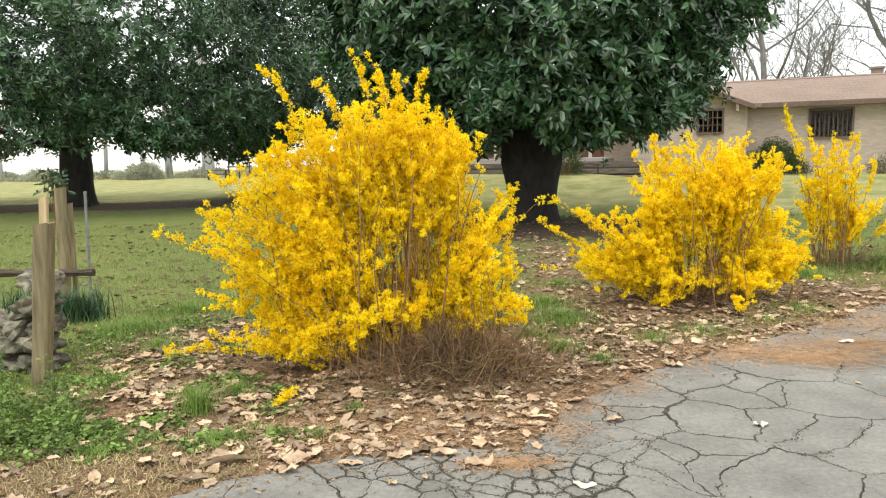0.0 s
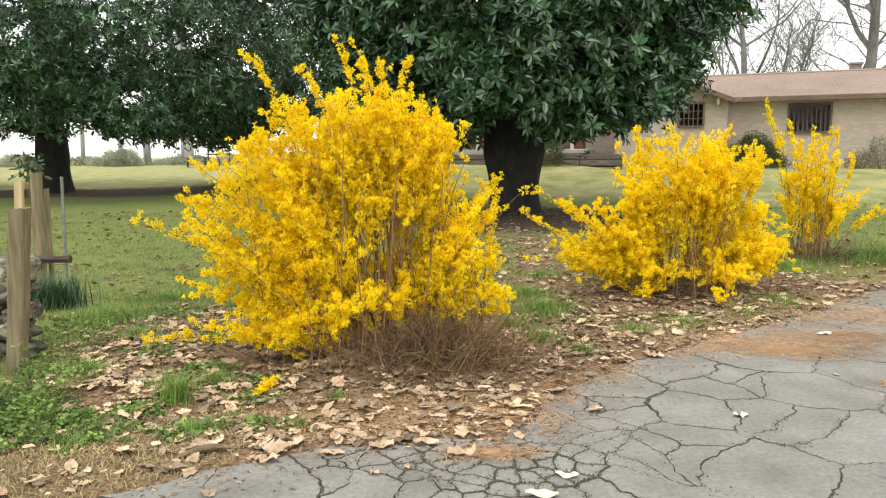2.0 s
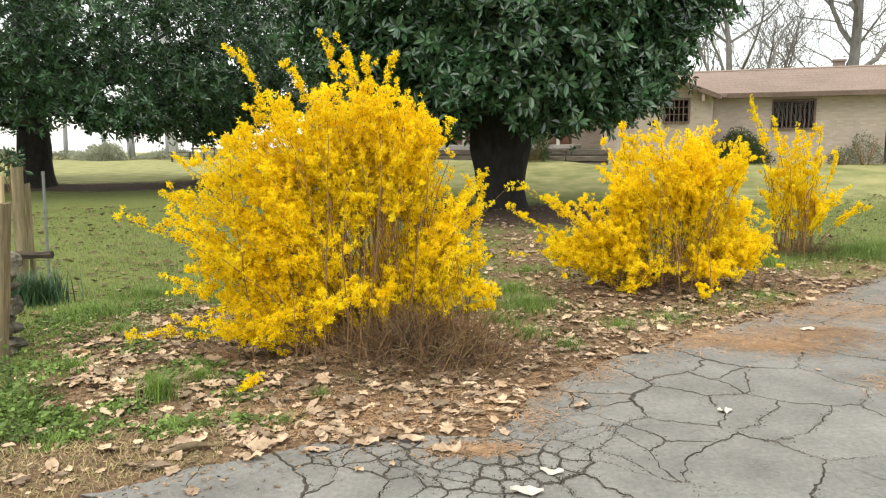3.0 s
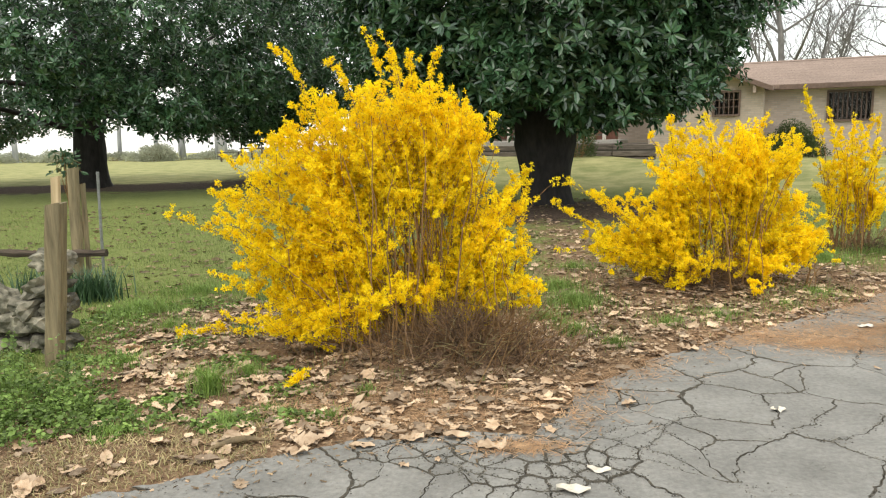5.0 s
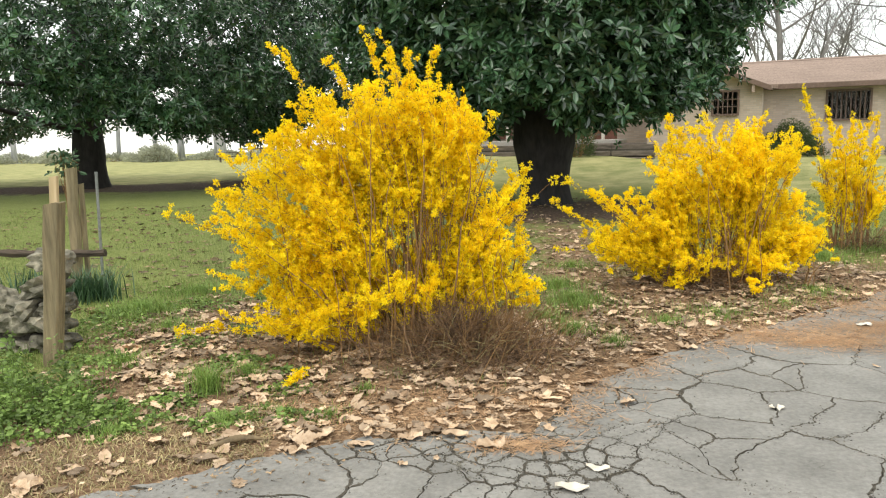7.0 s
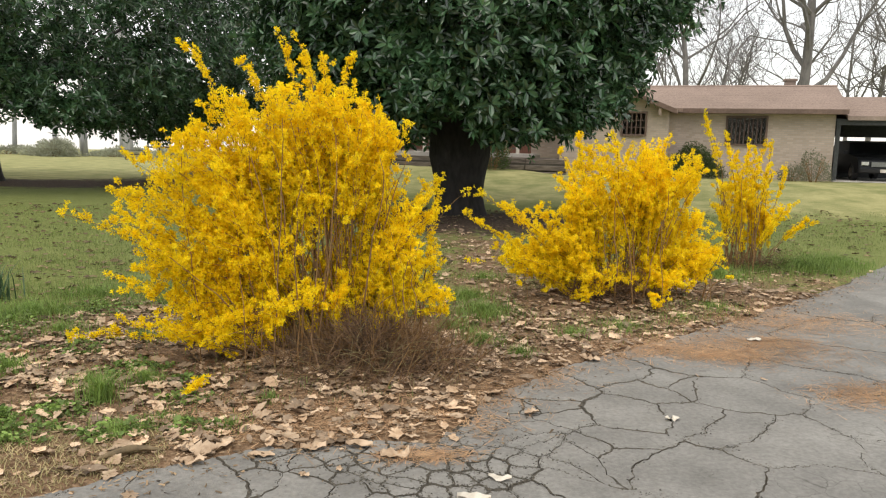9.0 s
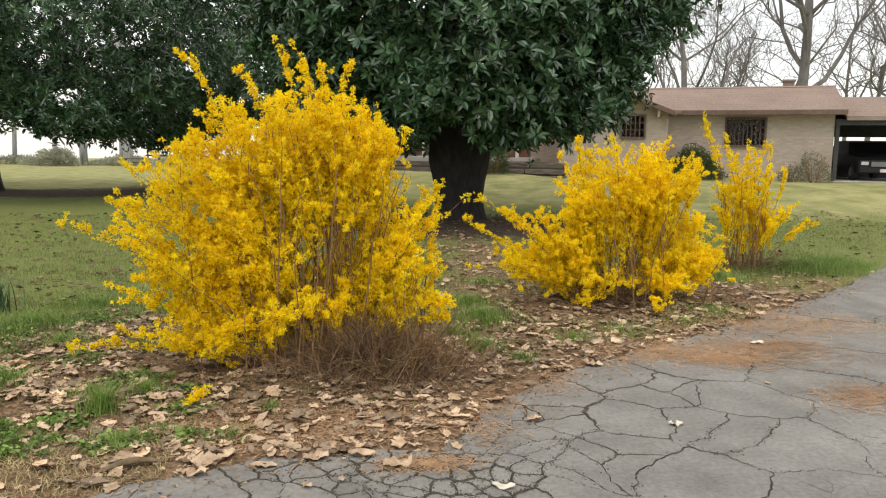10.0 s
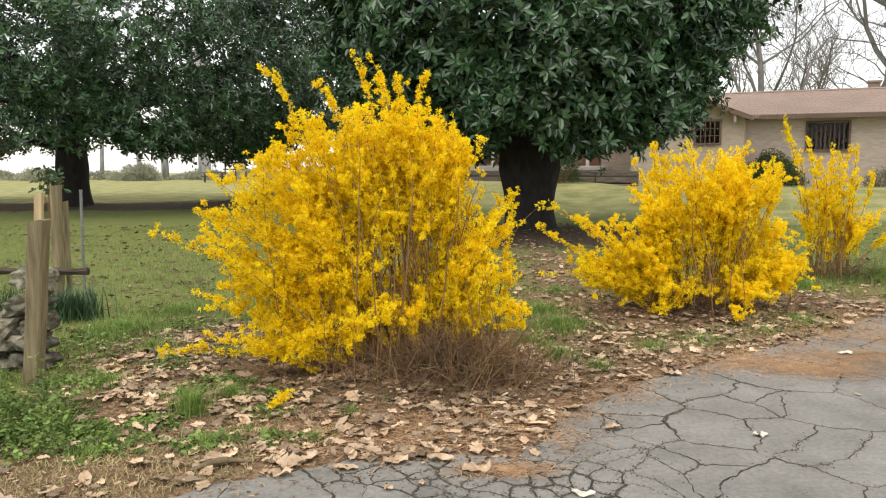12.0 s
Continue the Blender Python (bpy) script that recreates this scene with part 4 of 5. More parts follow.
def bare_tree(label, x, y, height, r, seed, levels=5, spread=0.75, first=0.3):
    rng = np.random.default_rng(seed)
    tree = thing("bare_tree", label, "tree", group="leafless trees behind the house")
    z0 = float(land(x, y)) - 0.2
    trunk = limb_curve(rng, (x, y, z0), (0, 0, 1), height * 0.8, 12, 0.10 if r > 0.3 else 0.28, 0.3)
    part("trunk", Shape().tube(trunk, np.linspace(r, r * 0.3, 12), 10), M_GREYBARK, tree, smooth=True)
    twigs = Shape()

    def grow(p, d, length, rad, level, shape):
        c = limb_curve(rng, p, d, length, 6, 0.75, 0.55)
        shape.tube(c, np.linspace(rad, rad * 0.4, 6), 6 if level < 2 else 3, cap=False)
        if level >= levels:
            return
        for k in range(rng.integers(3, 5)):
            j = rng.integers(2, 6)
            along = c[j] - c[j - 1]
            along = along / np.linalg.norm(along)
            way = along + spread * rand_dirs(rng, 1)[0] + np.array([0, 0, 0.15])
            grow(c[j], way, length * rng.uniform(0.45, 0.7), max(rad * 0.5, 0.012), level + 1, twigs)

    for i in range(13):
        j = int(np.interp(i / 12, [0, 1], [12 * first, 11]))
        a = i * 2.4 + rng.uniform(-0.4, 0.4)
        limb = Shape()
        grow(trunk[j], (math.cos(a), math.sin(a), rng.uniform(0.35, 1.0)), height * rng.uniform(0.28, 0.42) * (1.1 - 0.035 * i), r * (0.42 - 0.018 * i), 1, limb)
        part("limb", limb, M_GREYBARK, tree)
    part("twigs", twigs, M_GREYBARK, tree, "bare grey twigs", kind="stuff")


bare_tree("tall leafless grey tree with spreading limbs behind the house", 24.95, 42.0, 21, 0.38, 21, 4, 0.75, 0.3)
bare_tree("leafless grey tree rising behind the house roof", 18.9, 42.5, 15, 0.24, 22, 4)
bare_tree("slender leafless tree behind the house roof", 17.0, 45.0, 11, 0.18, 23, 4)
bare_tree("slender leafless tree behind the house roof", 21.3, 46.0, 10, 0.13, 24, 4)
bare_tree("slender leafless tree behind the house roof", 23.2, 47.0, 10, 0.12, 25, 4)
for bx, by, bs in ((26.0, 62.0, 31), (30.5, 64.0, 32), (34.0, 60.0, 33), (41.0, 62.0, 34)):
    bare_tree("pale leafless tree far behind the house", bx, by, 15, 0.2, bs, 3)
bare_tree("leafless tree behind the carport", 32.0, 46.0, 12, 0.20, 26, 4)
bare_tree("leafless tree behind the carport", 36.5, 47.0, 14, 0.22, 27, 4)


def far_trunk(x, y, r, height, seed, label):
    rng = np.random.default_rng(seed)
    tree = thing("tall_tree", label, "tree", group="trees along the field edge")
    z0 = float(land(x, y)) - 0.2
    c = limb_curve(rng, (x, y, z0), (0, 0, 1), height, 9, 0.05, 0.2)
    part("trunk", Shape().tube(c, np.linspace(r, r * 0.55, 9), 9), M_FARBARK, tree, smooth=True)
    for i in range(7):
        a = i * 2.4
        limb = limb_curve(rng, c[4 + i % 5], (math.cos(a), math.sin(a), 0.6), rng.uniform(2.5, 5), 6, 0.4, 0.3)
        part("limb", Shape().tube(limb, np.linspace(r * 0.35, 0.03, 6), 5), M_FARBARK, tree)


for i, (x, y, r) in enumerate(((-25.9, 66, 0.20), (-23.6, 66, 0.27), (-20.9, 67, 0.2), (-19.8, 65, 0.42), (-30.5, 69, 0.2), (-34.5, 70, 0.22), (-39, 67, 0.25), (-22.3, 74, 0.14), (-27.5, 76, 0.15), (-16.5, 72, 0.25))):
    far_trunk(x, y, r, 15, 40 + i, "tall grey trunk paled with painted mist at the far field edge")


def leafy_mound(name, label, category, x, y, rx, ry, h, material, count, leaf, seed, group="", stems=12, z_add=0.0):
    """A shrub: stems from the root and a ragged dome of small leaves."""
    rng = np.random.default_rng(seed)
    bush = thing(name, label, category, group=group)
    z0 = float(land(x, y)) + z_add
    st = Shape()
    for i in range(stems):
        a, k = rng.uniform(0, 6.28), rng.uniform(0.2, 0.8)
        st.tube(limb_curve(rng, (x + 0.1 * math.cos(a), y + 0.1 * math.sin(a), z0 - 0.05), (k * rx * math.cos(a), k * ry * math.sin(a), h * 0.8), h * 0.9, 5, 0.2), np.linspace(0.018, 0.006, 5), 4)
    part("stems", st, M_STEM, bush)
    d = rand_dirs(rng, count)
    d[:, 2] = np.abs(d[:, 2])
    k = 1 - np.abs(rng.normal(0, 0.2, count))
    k *= 1 + 0.14 * np.sin(5 * d[:, 0] + 4 * d[:, 2] + seed) + 0.10 * np.sin(11 * d[:, 1] + 9 * d[:, 2])
    p = np.stack([x + rx * d[:, 0] * k, y + ry * d[:, 1] * k, z0 + 0.04 + h * d[:, 2] * np.clip(k, 0, 1.15)], -1)
    v, f = leaf_form(leaf, leaf * 0.45)
    ahead = d + 0.9 * rand_dirs(rng, count)
    part("leaves", strewn(Shape(), v, f, frames_from(ahead, rand_dirs(rng, count)), p, rng.uniform(0.7, 1.3, count)), material, bush, kind="stuff")


def house_xy(hx, hy):
    return HOUSE_AT[0] + hx * HU[0] + hy * HV[0], HOUSE_AT[1] + hx * HU[1] + hy * HV[1]


leafy_mound("shrub", "clipped dark green evergreen shrub against the wall", "shrub", *house_xy(-5.1, -0.5), 1.15, 0.8, 1.12, M_SHRUB, 10000, 0.06, 61)
leafy_mound("shrub", "thin greyish shrub at the house corner", "shrub", *house_xy(-1.0, -0.3), 0.75, 0.45, 1.05, M_BRUSH, 1600, 0.06, 62)
leafy_mound("shrub", "low greyish shrub beside the carport", "shrub", *house_xy(-1.7, -0.4), 0.5, 0.4, 0.55, M_BRUSH, 700, 0.06, 66)
leafy_mound("shrub", "olive green shrub by the porch steps", "shrub", *house_xy(-12.15, -3.1), 0.7, 0.55, 1.4, M_SHRUB, 3000, 0.07, 63)
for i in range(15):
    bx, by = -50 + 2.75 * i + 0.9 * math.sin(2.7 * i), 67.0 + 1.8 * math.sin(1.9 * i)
    leafy_mound("brush_clump", "olive brush along the field edge, paled with painted haze", "shrub", bx, by, 2.3 + 0.5 * math.sin(3.1 * i), 1.2, 0.75 + 0.22 * math.sin(2.3 * i), M_HAZE, 1300, 0.2, 70 + i, group="brush along the field edge", stems=30)
leafy_mound("brush_clump", "taller haze-paled olive brush clump by the far trunks", "shrub", -25.2, 64.0, 1.5, 1.1, 1.35, M_HAZE, 3500, 0.17, 90, group="brush along the field edge", stems=40)


# ---- forsythia ----


def blossom(rng):
    """A four-petalled forsythia flower about z: narrow strap petals spreading from a short throat."""
    verts, faces = [], []
    for i in range(4):
        m = Matrix.Rotation(i * math.pi / 2 + rng.uniform(-0.25, 0.25), 4, "Z") @ Matrix.Rotation(radians(rng.uniform(10, 60)), 4, "X")
        w = rng.uniform(0.17, 0.25)
        q = [(0, 0.02, 0), (-w, 0.55, 0.05), (0, 1.0, -0.06), (w, 0.55, 0.05)]
        faces.append(tuple(k + len(verts) for k in range(4)))
        verts += [(m @ Vector(p))[:] for p in q]
    return verts, faces


def forsythia(label, root, root_size, lobes, shoots, seed, stems, petal, uprights=(), drapes=(), fill=1.0, whips=9):
    """Arching canes from a wide root into lobes (x, y, z, rx, ry, rz, share), bare upright canes, and single long shoots (x, y, z), thin ones with their few blooms counted.
    Blossom sits tight along the canes' upper parts and on short side twigs, so that the bush can be seen through."""
    rng = np.random.default_rng(seed)
    bush = thing("forsythia_bush", label, "shrub", group="forsythia along the drive")
    rx, ry = root_size
    spots, ways = [], []
    share = np.array([l[6] for l in lobes], float)
    share /= share.sum()
    twigs = Shape()

    def flowers_on(c, lo, hi, n, loose):
        n = max(1, int(n * fill))
        knots = rng.uniform(lo, hi, max(2, n // 3))
        s = np.clip(knots[rng.integers(0, len(knots), n)] + rng.normal(0, 0.02, n), 0, 0.999) * (len(c) - 1)
        i = s.astype(int)
        p = c[i] + (c[i + 1] - c[i]) * (s - i)[:, None]
        w = rand_dirs(rng, n) + np.array([0, 0, 0.2])
        spots.append(p + w * loose * rng.uniform(0.3, 1.3, (n, 1)))
        ways.append(w)

    def cane(start, end, lift, n=10):
        start, end = np.array(start), np.array(end)
        k = np.linspace(0, 1, n)[:, None]
        mid = start + (end - start) * np.array([0.30, 0.30, 0.62]) + np.array([0, 0, lift])
        c = (1 - k) ** 2 * start + 2 * k * (1 - k) * mid + k ** 2 * end
        wob = np.cumsum(rng.normal(0, 0.013, (n, 3)), 0)
        return c + wob * np.sin(k * math.pi) ** 0.5

    def side_twigs(c, many, lo, reach, blooms):
        for _ in range(many):
            k = rng.integers(lo, len(c))
            on = (c[k] - c[k - 1]) / (np.linalg.norm(c[k] - c[k - 1]) + 1e-9)
            way = 0.9 * rand_dirs(rng, 1)[0] + np.array([0, 0, 0.55]) + 0.5 * on
            t = limb_curve(rng, c[k], way, reach * rng.uniform(0.45, 1.3), 5, 0.22)
            twigs.tube(t, np.linspace(0.0015, 0.0008, 5), 3)
            flowers_on(t, 0.12, 1.0, blooms, 0.011)

    for i in range(stems):
        l = lobes[rng.choice(len(lobes), p=share)]
        d = rand_dirs(rng, 1)[0] * rng.uniform(0.2, 1.0) ** 0.45
        end = np.array([l[0] + l[3] * d[0], l[1] + l[4] * d[1], l[2] + l[5] * d[2]])
        end[2] = max(end[2], float(lie(end[0], end[1])) + 0.05)
        lean = np.clip((end[0] - root[0]) / 1.2, -1, 1)
        sx = root[0] + rx * (0.6 * lean + rng.normal(0, 0.35))
        sy = root[1] + ry * rng.normal(0, 0.5)
        c = cane((sx, sy, float(lie(sx, sy)) - 0.03), end, 0.10 * rng.uniform(0, 1))
        thick = rng.uniform(0.003, 0.006) if i % 4 else rng.uniform(0.006, 0.010)
        if i < 90:
            part("stem", Shape().tube(c, np.linspace(thick, 0.002, 10), 5), M_STEM, bush)
        else:
            twigs.tube(c, np.linspace(thick * 0.45, 0.0012, 10), 3)
        size = np.linalg.norm(l[3:6]) / 0.5
        reach = np.linalg.norm(end - c[0])
        flowers_on(c, max(0.33, 1 - 0.8 * size / reach), 1.0, 70, 0.018)
        side_twigs(c, whips, 5, 0.15, 19)
    # upright canes from the root: middle x, spread, height, how many
    for ux, us, uh, un in uprights:
        for _ in range(un):
            sx, sy = ux + us * float(np.clip(rng.normal(0, 0.45), -0.55, 0.55)), root[1] - 0.15 * ry + ry * rng.normal(0, 0.9)
            end = (sx + 0.5 * (sx - ux) + rng.normal(0, 0.10), sy + rng.normal(0, 0.12), uh * rng.uniform(0.75, 1.1))
            c = cane((sx, sy, float(lie(sx, sy)) - 0.03), end, 0.0)
            thick = rng.uniform(0.004, 0.0105)
            part("stem", Shape().tube(c, np.linspace(thick, 0.0025, 10), 5), M_STEM, bush)
            side_twigs(c, 3, 7, 0.11, 8)
    # low twigs that hang out over the ground: x, y, z of the middle, spread
    for hx, hy, hz, hs, hn in drapes:
        for _ in range(hn):
            end = np.array([hx, hy, hz]) + hs * rng.normal(0, 0.5, 3) * np.array([1, 1, 0.7])
            end[2] = max(end[2], float(lie(end[0], end[1])) + 0.04)
            start = np.array([root[0] + 0.35 * (hx - root[0]), root[1], 0.35])
            c = cane(start, end, 0.08)
            twigs.tube(c, np.linspace(0.004, 0.0015, 10), 4)
            flowers_on(c, 0.82, 1.0, 16, 0.02)
            side_twigs(c, 5, 8, 0.11, 14)
    for x, y, z, *thin in shoots:
        start = np.array([root[0] + 0.3 * (x - root[0]), root[1] + 0.3 * (y - root[1]), 0.0])
        start[2] = float(lie(start[0], start[1]))
        c = cane(start, (x, y, z), 0.05, 14)
        part("shoot", Shape().tube(c, np.linspace(0.003 if thin else 0.006, 0.0012 if thin else 0.0022, 14), 5), M_STEM, bush)
        flowers_on(c, 0.92 if thin else 0.62, 1.0, thin[0] if thin else 80, 0.018)
        side_twigs(c, thin[0] // 12 if thin else 12, 13 if thin else 9, 0.085, 9)
    part("fine_twigs", twigs, M_STEM, bush, kind="stuff")
    p, w = np.concatenate(spots), np.concatenate(ways)
    low = p[:, 2] > lie(p[:, 0], p[:, 1]) + 0.02
    p, w = p[low], w[low]
    turns = frames_from(np.cross(w, rand_dirs(rng, len(w))), w)
    sh = Shape()
    for i in range(6):
        v, f = blossom(rng)
        pick = np.arange(len(p)) % 6 == i
        strewn(sh, v, f, turns[pick], p[pick], rng.uniform(0.7, 1.25, pick.sum()) * petal)
    part("blossom", sh, M_PETAL, bush, "bright yellow four-petalled blossom", kind="stuff")


forsythia("large yellow forsythia bush in full bloom over dead leaves", (-0.22, 5.25), (0.55, 0.22),
          [(-0.83, 5.3, 1.66, 0.27, 0.34, 0.16, 2.2), (-0.51, 5.3, 1.75, 0.25, 0.35, 0.17, 2.3), (-0.14, 5.3, 1.69, 0.24, 0.33, 0.14, 2.9), (0.07, 5.3, 1.58, 0.14, 0.25, 0.10, 1.2),
           (-1.33, 5.3, 1.37, 0.27, 0.35, 0.17, 2.2), (-1.48, 5.3, 0.98, 0.26, 0.36, 0.28, 2.2), (-1.42, 5.25, 0.55, 0.29, 0.36, 0.24, 2.1), (-1.33, 5.2, 0.27, 0.30, 0.30, 0.12, 1.0),
           (-1.01, 5.3, 1.22, 0.27, 0.35, 0.23, 1.5), (-0.58, 5.35, 1.40, 0.24, 0.35, 0.16, 1.3), (0.37, 5.3, 1.10, 0.14, 0.28, 0.14, 1.1), (0.16, 5.3, 0.90, 0.24, 0.35, 0.18, 1.4),
           (0.33, 5.3, 0.62, 0.20, 0.32, 0.22, 1.5), (-0.38, 5.5, 0.72, 0.33, 0.25, 0.30, 1.1), (-0.98, 5.25, 0.76, 0.28, 0.35, 0.27, 1.6),
           (-1.10, 5.3, 1.50, 0.22, 0.32, 0.16, 1.5), (-0.35, 5.4, 0.55, 0.32, 0.3, 0.18, 1.0), (0.10, 5.4, 0.52, 0.24, 0.3, 0.16, 0.8), (-0.62, 5.1, 0.62, 0.24, 0.22, 0.2, 0.9), (-0.25, 5.08, 0.52, 0.28, 0.16, 0.18, 0.7), (0.22, 5.1, 0.58, 0.24, 0.18, 0.18, 0.7)],
          [(-1.23, 5.2, 2.15), (-0.89, 5.3, 2.07), (-0.59, 5.2, 2.21), (-0.50, 5.25, 2.23), (-0.46, 5.3, 2.08), (-0.32, 5.25, 2.10),
           (-0.15, 5.2, 2.09), (0.23, 5.2, 1.62), (0.16, 5.25, 1.52), (-2.06, 5.2, 1.03), (-1.97, 5.1, 0.22), (0.55, 5.2, 0.36), (0.45, 5.25, 1.27), (0.72, 5.3, 1.24, 11), (-1.02, 4.28, 0.12, 50)],
          101, 350, 0.0225, ((-0.28, 0.62, 1.55, 26), (0.28, 0.16, 0.8, 8), (-0.75, 0.30, 1.4, 6)),
          ((-0.72, 4.95, 0.36, 0.2, 7), (-0.52, 4.9, 0.52, 0.22, 4), (-1.1, 5.0, 0.30, 0.2, 8), (0.46, 5.15, 0.42, 0.14, 4), (-0.28, 4.9, 0.48, 0.08, 1)))
forsythia("rounded yellow forsythia bush in bloom beside the drive", (2.55, 7.4), (0.65, 0.25),
          [(2.56, 7.4, 1.42, 0.50, 0.45, 0.19, 2.6), (2.10, 7.4, 1.22, 0.28, 0.4, 0.22, 1.4), (3.10, 7.4, 1.24, 0.31, 0.4, 0.24, 2.7), (1.92, 7.4, 0.76, 0.36, 0.4, 0.29, 1.7),
           (1.66, 7.35, 0.34, 0.31, 0.35, 0.20, 1.2), (3.42, 7.4, 0.63, 0.26, 0.4, 0.29, 1.6), (3.22, 7.3, 0.36, 0.32, 0.35, 0.22, 1.3), (2.55, 7.45, 1.06, 0.47, 0.4, 0.18, 1.1), (2.15, 7.1, 0.32, 0.28, 0.2, 0.18, 0.4), (3.0, 7.1, 0.42, 0.28, 0.2, 0.2, 0.5), (1.42, 7.35, 0.42, 0.25, 0.3, 0.22, 0.6), (3.62, 7.4, 0.5, 0.16, 0.3, 0.24, 0.5)],
          [(0.98, 7.3, 0.88), (1.13, 7.4, 1.07), (0.98, 7.3, 0.43, 16), (2.10, 7.4, 1.70), (2.44, 7.4, 1.70), (3.33, 7.4, 1.47), (3.01, 7.4, 1.69), (1.9, 7.4, 1.50), (2.75, 7.4, 1.64), (1.35, 7.4, 0.98)],
          102, 240, 0.0255, ((2.65, 0.42, 1.1, 18), (3.4, 0.15, 0.5, 5)),
          ((2.72, 6.75, 0.12, 0.10, 2), (2.05, 7.0, 0.16, 0.2, 4), (2.95, 7.0, 0.22, 0.2, 4)))
forsythia("slim upright yellow forsythia bush with open stems", (5.1, 9.65), (0.35, 0.2),
          [(5.08, 9.65, 1.28, 0.34, 0.35, 0.30, 1.5), (5.25, 9.6, 0.78, 0.32, 0.35, 0.32, 1.4), (4.7, 9.65, 1.08, 0.16, 0.3, 0.36, 0.6), (5.5, 9.6, 0.78, 0.24, 0.3, 0.26, 0.9)],
          [(4.40, 9.6, 2.01), (4.45, 9.65, 1.9), (4.70, 9.6, 1.80), (5.98, 9.55, 0.62), (5.9, 9.5, 0.66), (5.34, 9.6, 1.72), (5.56, 9.6, 1.35), (5.06, 9.65, 1.75), (5.27, 9.6, 1.64)],
          103, 44, 0.0265, ((5.1, 0.34, 1.25, 16),))

# ---- fence corner ----


def post(name, label, x, y, w, height, lean, material, seed, group="", depth=None, taper=0.96):
    """A riven square post with uneven faces and a rough top."""
    rng = np.random.default_rng(seed)
    z0 = float(land(x, y)) - 0.1
    s = Shape()
    n, verts = 7, []
    d = depth or w
    outline = [(-0.5, -0.4), (-0.4, -0.5), (0.4, -0.5), (0.5, -0.38), (0.5, 0.4), (0.38, 0.5), (-0.4, 0.5), (-0.5, 0.42)]
    for i in range(n):
        k = i / (n - 1)
        for a, b in outline:
            sc = 1 + (taper - 1) * k
            verts.append((x + lean[0] * k * height + a * w * sc + rng.normal(0, 0.003), y + lean[1] * k * height + b * d * sc + rng.normal(0, 0.003),
                          z0 + k * (height + 0.1) + (0.02 * a * w * 8 + rng.normal(0, 0.004) if i == n - 1 else 0)))
    m = len(outline)
    faces = [(i * m + j, i * m + (j + 1) % m, (i + 1) * m + (j + 1) % m, (i + 1) * m + j) for i in range(n - 1) for j in range(m)]
    faces.append(tuple(range((n - 1) * m, n * m)))
    ob = tagged(new(name, s.add(verts, faces).mesh(name, material)), label, "fence post", group)
    return ob


post("fence_post", "split weathered wooden post at the stone wall", -2.91, 5.1, 0.115, 1.15, (0.10, 0.0), M_POST, 1, "fence posts")
post("fence_post", "tall grey weathered wooden fence post", -4.06, 7.8, 0.09, 1.30, (0.03, 0.0), M_POST, 2, "fence posts")
post("fence_post", "thin weathered wooden post beside a taller one", -3.975, 7.86, 0.045, 1.13, (0.01, 0.0), M_POST, 3, "fence posts")
post("wooden_stake", "pale fresh wooden stake behind the fence", -3.165, 5.72, 0.06, 1.28, (0.045, 0.0), M_NEWWOOD, 4)


def build_rail():
    rng = np.random.default_rng(6)
    xs = np.linspace(-7.6, -3.70, 30)
    c = np.stack([xs, 7.70 + 0.02 * np.sin(xs * 3) + rng.normal(0, 0.008, 30), 0.425 + 0.015 * np.sin(xs * 2.1) + rng.normal(0, 0.006, 30)], -1)
    r = 0.043 + rng.normal(0, 0.006, 30)
    ob = new("fence_rail", Shape().tube(c, r, 6).mesh("fence_rail", M_RAIL))
    tagged(ob, "dark rough split rail resting against the posts", "fence rail")
    post("fence_post", "weathered wooden post holding the rail's far end", -7.4, 7.82, 0.12, 1.2, (0.0, 0.0), M_POST, 9, "fence posts")


build_rail()

pipe = thing("metal_stake", "thin galvanised metal pipe standing in the lawn", "stake")
part("pipe", Shape().tube([(-4.17, 8.6, -0.1), (-4.155, 8.6, 0.6), (-4.14, 8.6, 1.21)], [0.017] * 3, 8), M_STEEL, pipe)
part("pipe_cap", Shape().tube([(-4.14, 8.6, 1.2), (-4.14, 8.6, 1.23)], [0.021, 0.019], 8), M_STEEL, pipe)


def stone(rng, sx, sy, sz):
    bm = bmesh.new()
    bmesh.ops.create_icosphere(bm, subdivisions=3, radius=0.5)
    off = Vector(rng.uniform(0, 50, 3))
    for v in bm.verts:
        q = v.co.normalized()
        box = q / max(abs(q.x), abs(q.y), abs(q.z)) * 0.5
        v.co = (v.co * 0.22 + box * 0.78) * (1 + 0.34 * noise.noise(v.co * 3.2 + off) + 0.20 * noise.noise(v.co * 7 + off) + 0.16 * noise.noise(v.co * 17 + off))
        v.co = Vector((v.co.x * sx, v.co.y * sy, v.co.z * sz))
    bm.verts.index_update()
    s = Shape().add([v.co[:] for v in bm.verts], [[v.index for v in f.verts] for f in bm.faces])
    bm.free()
    return s


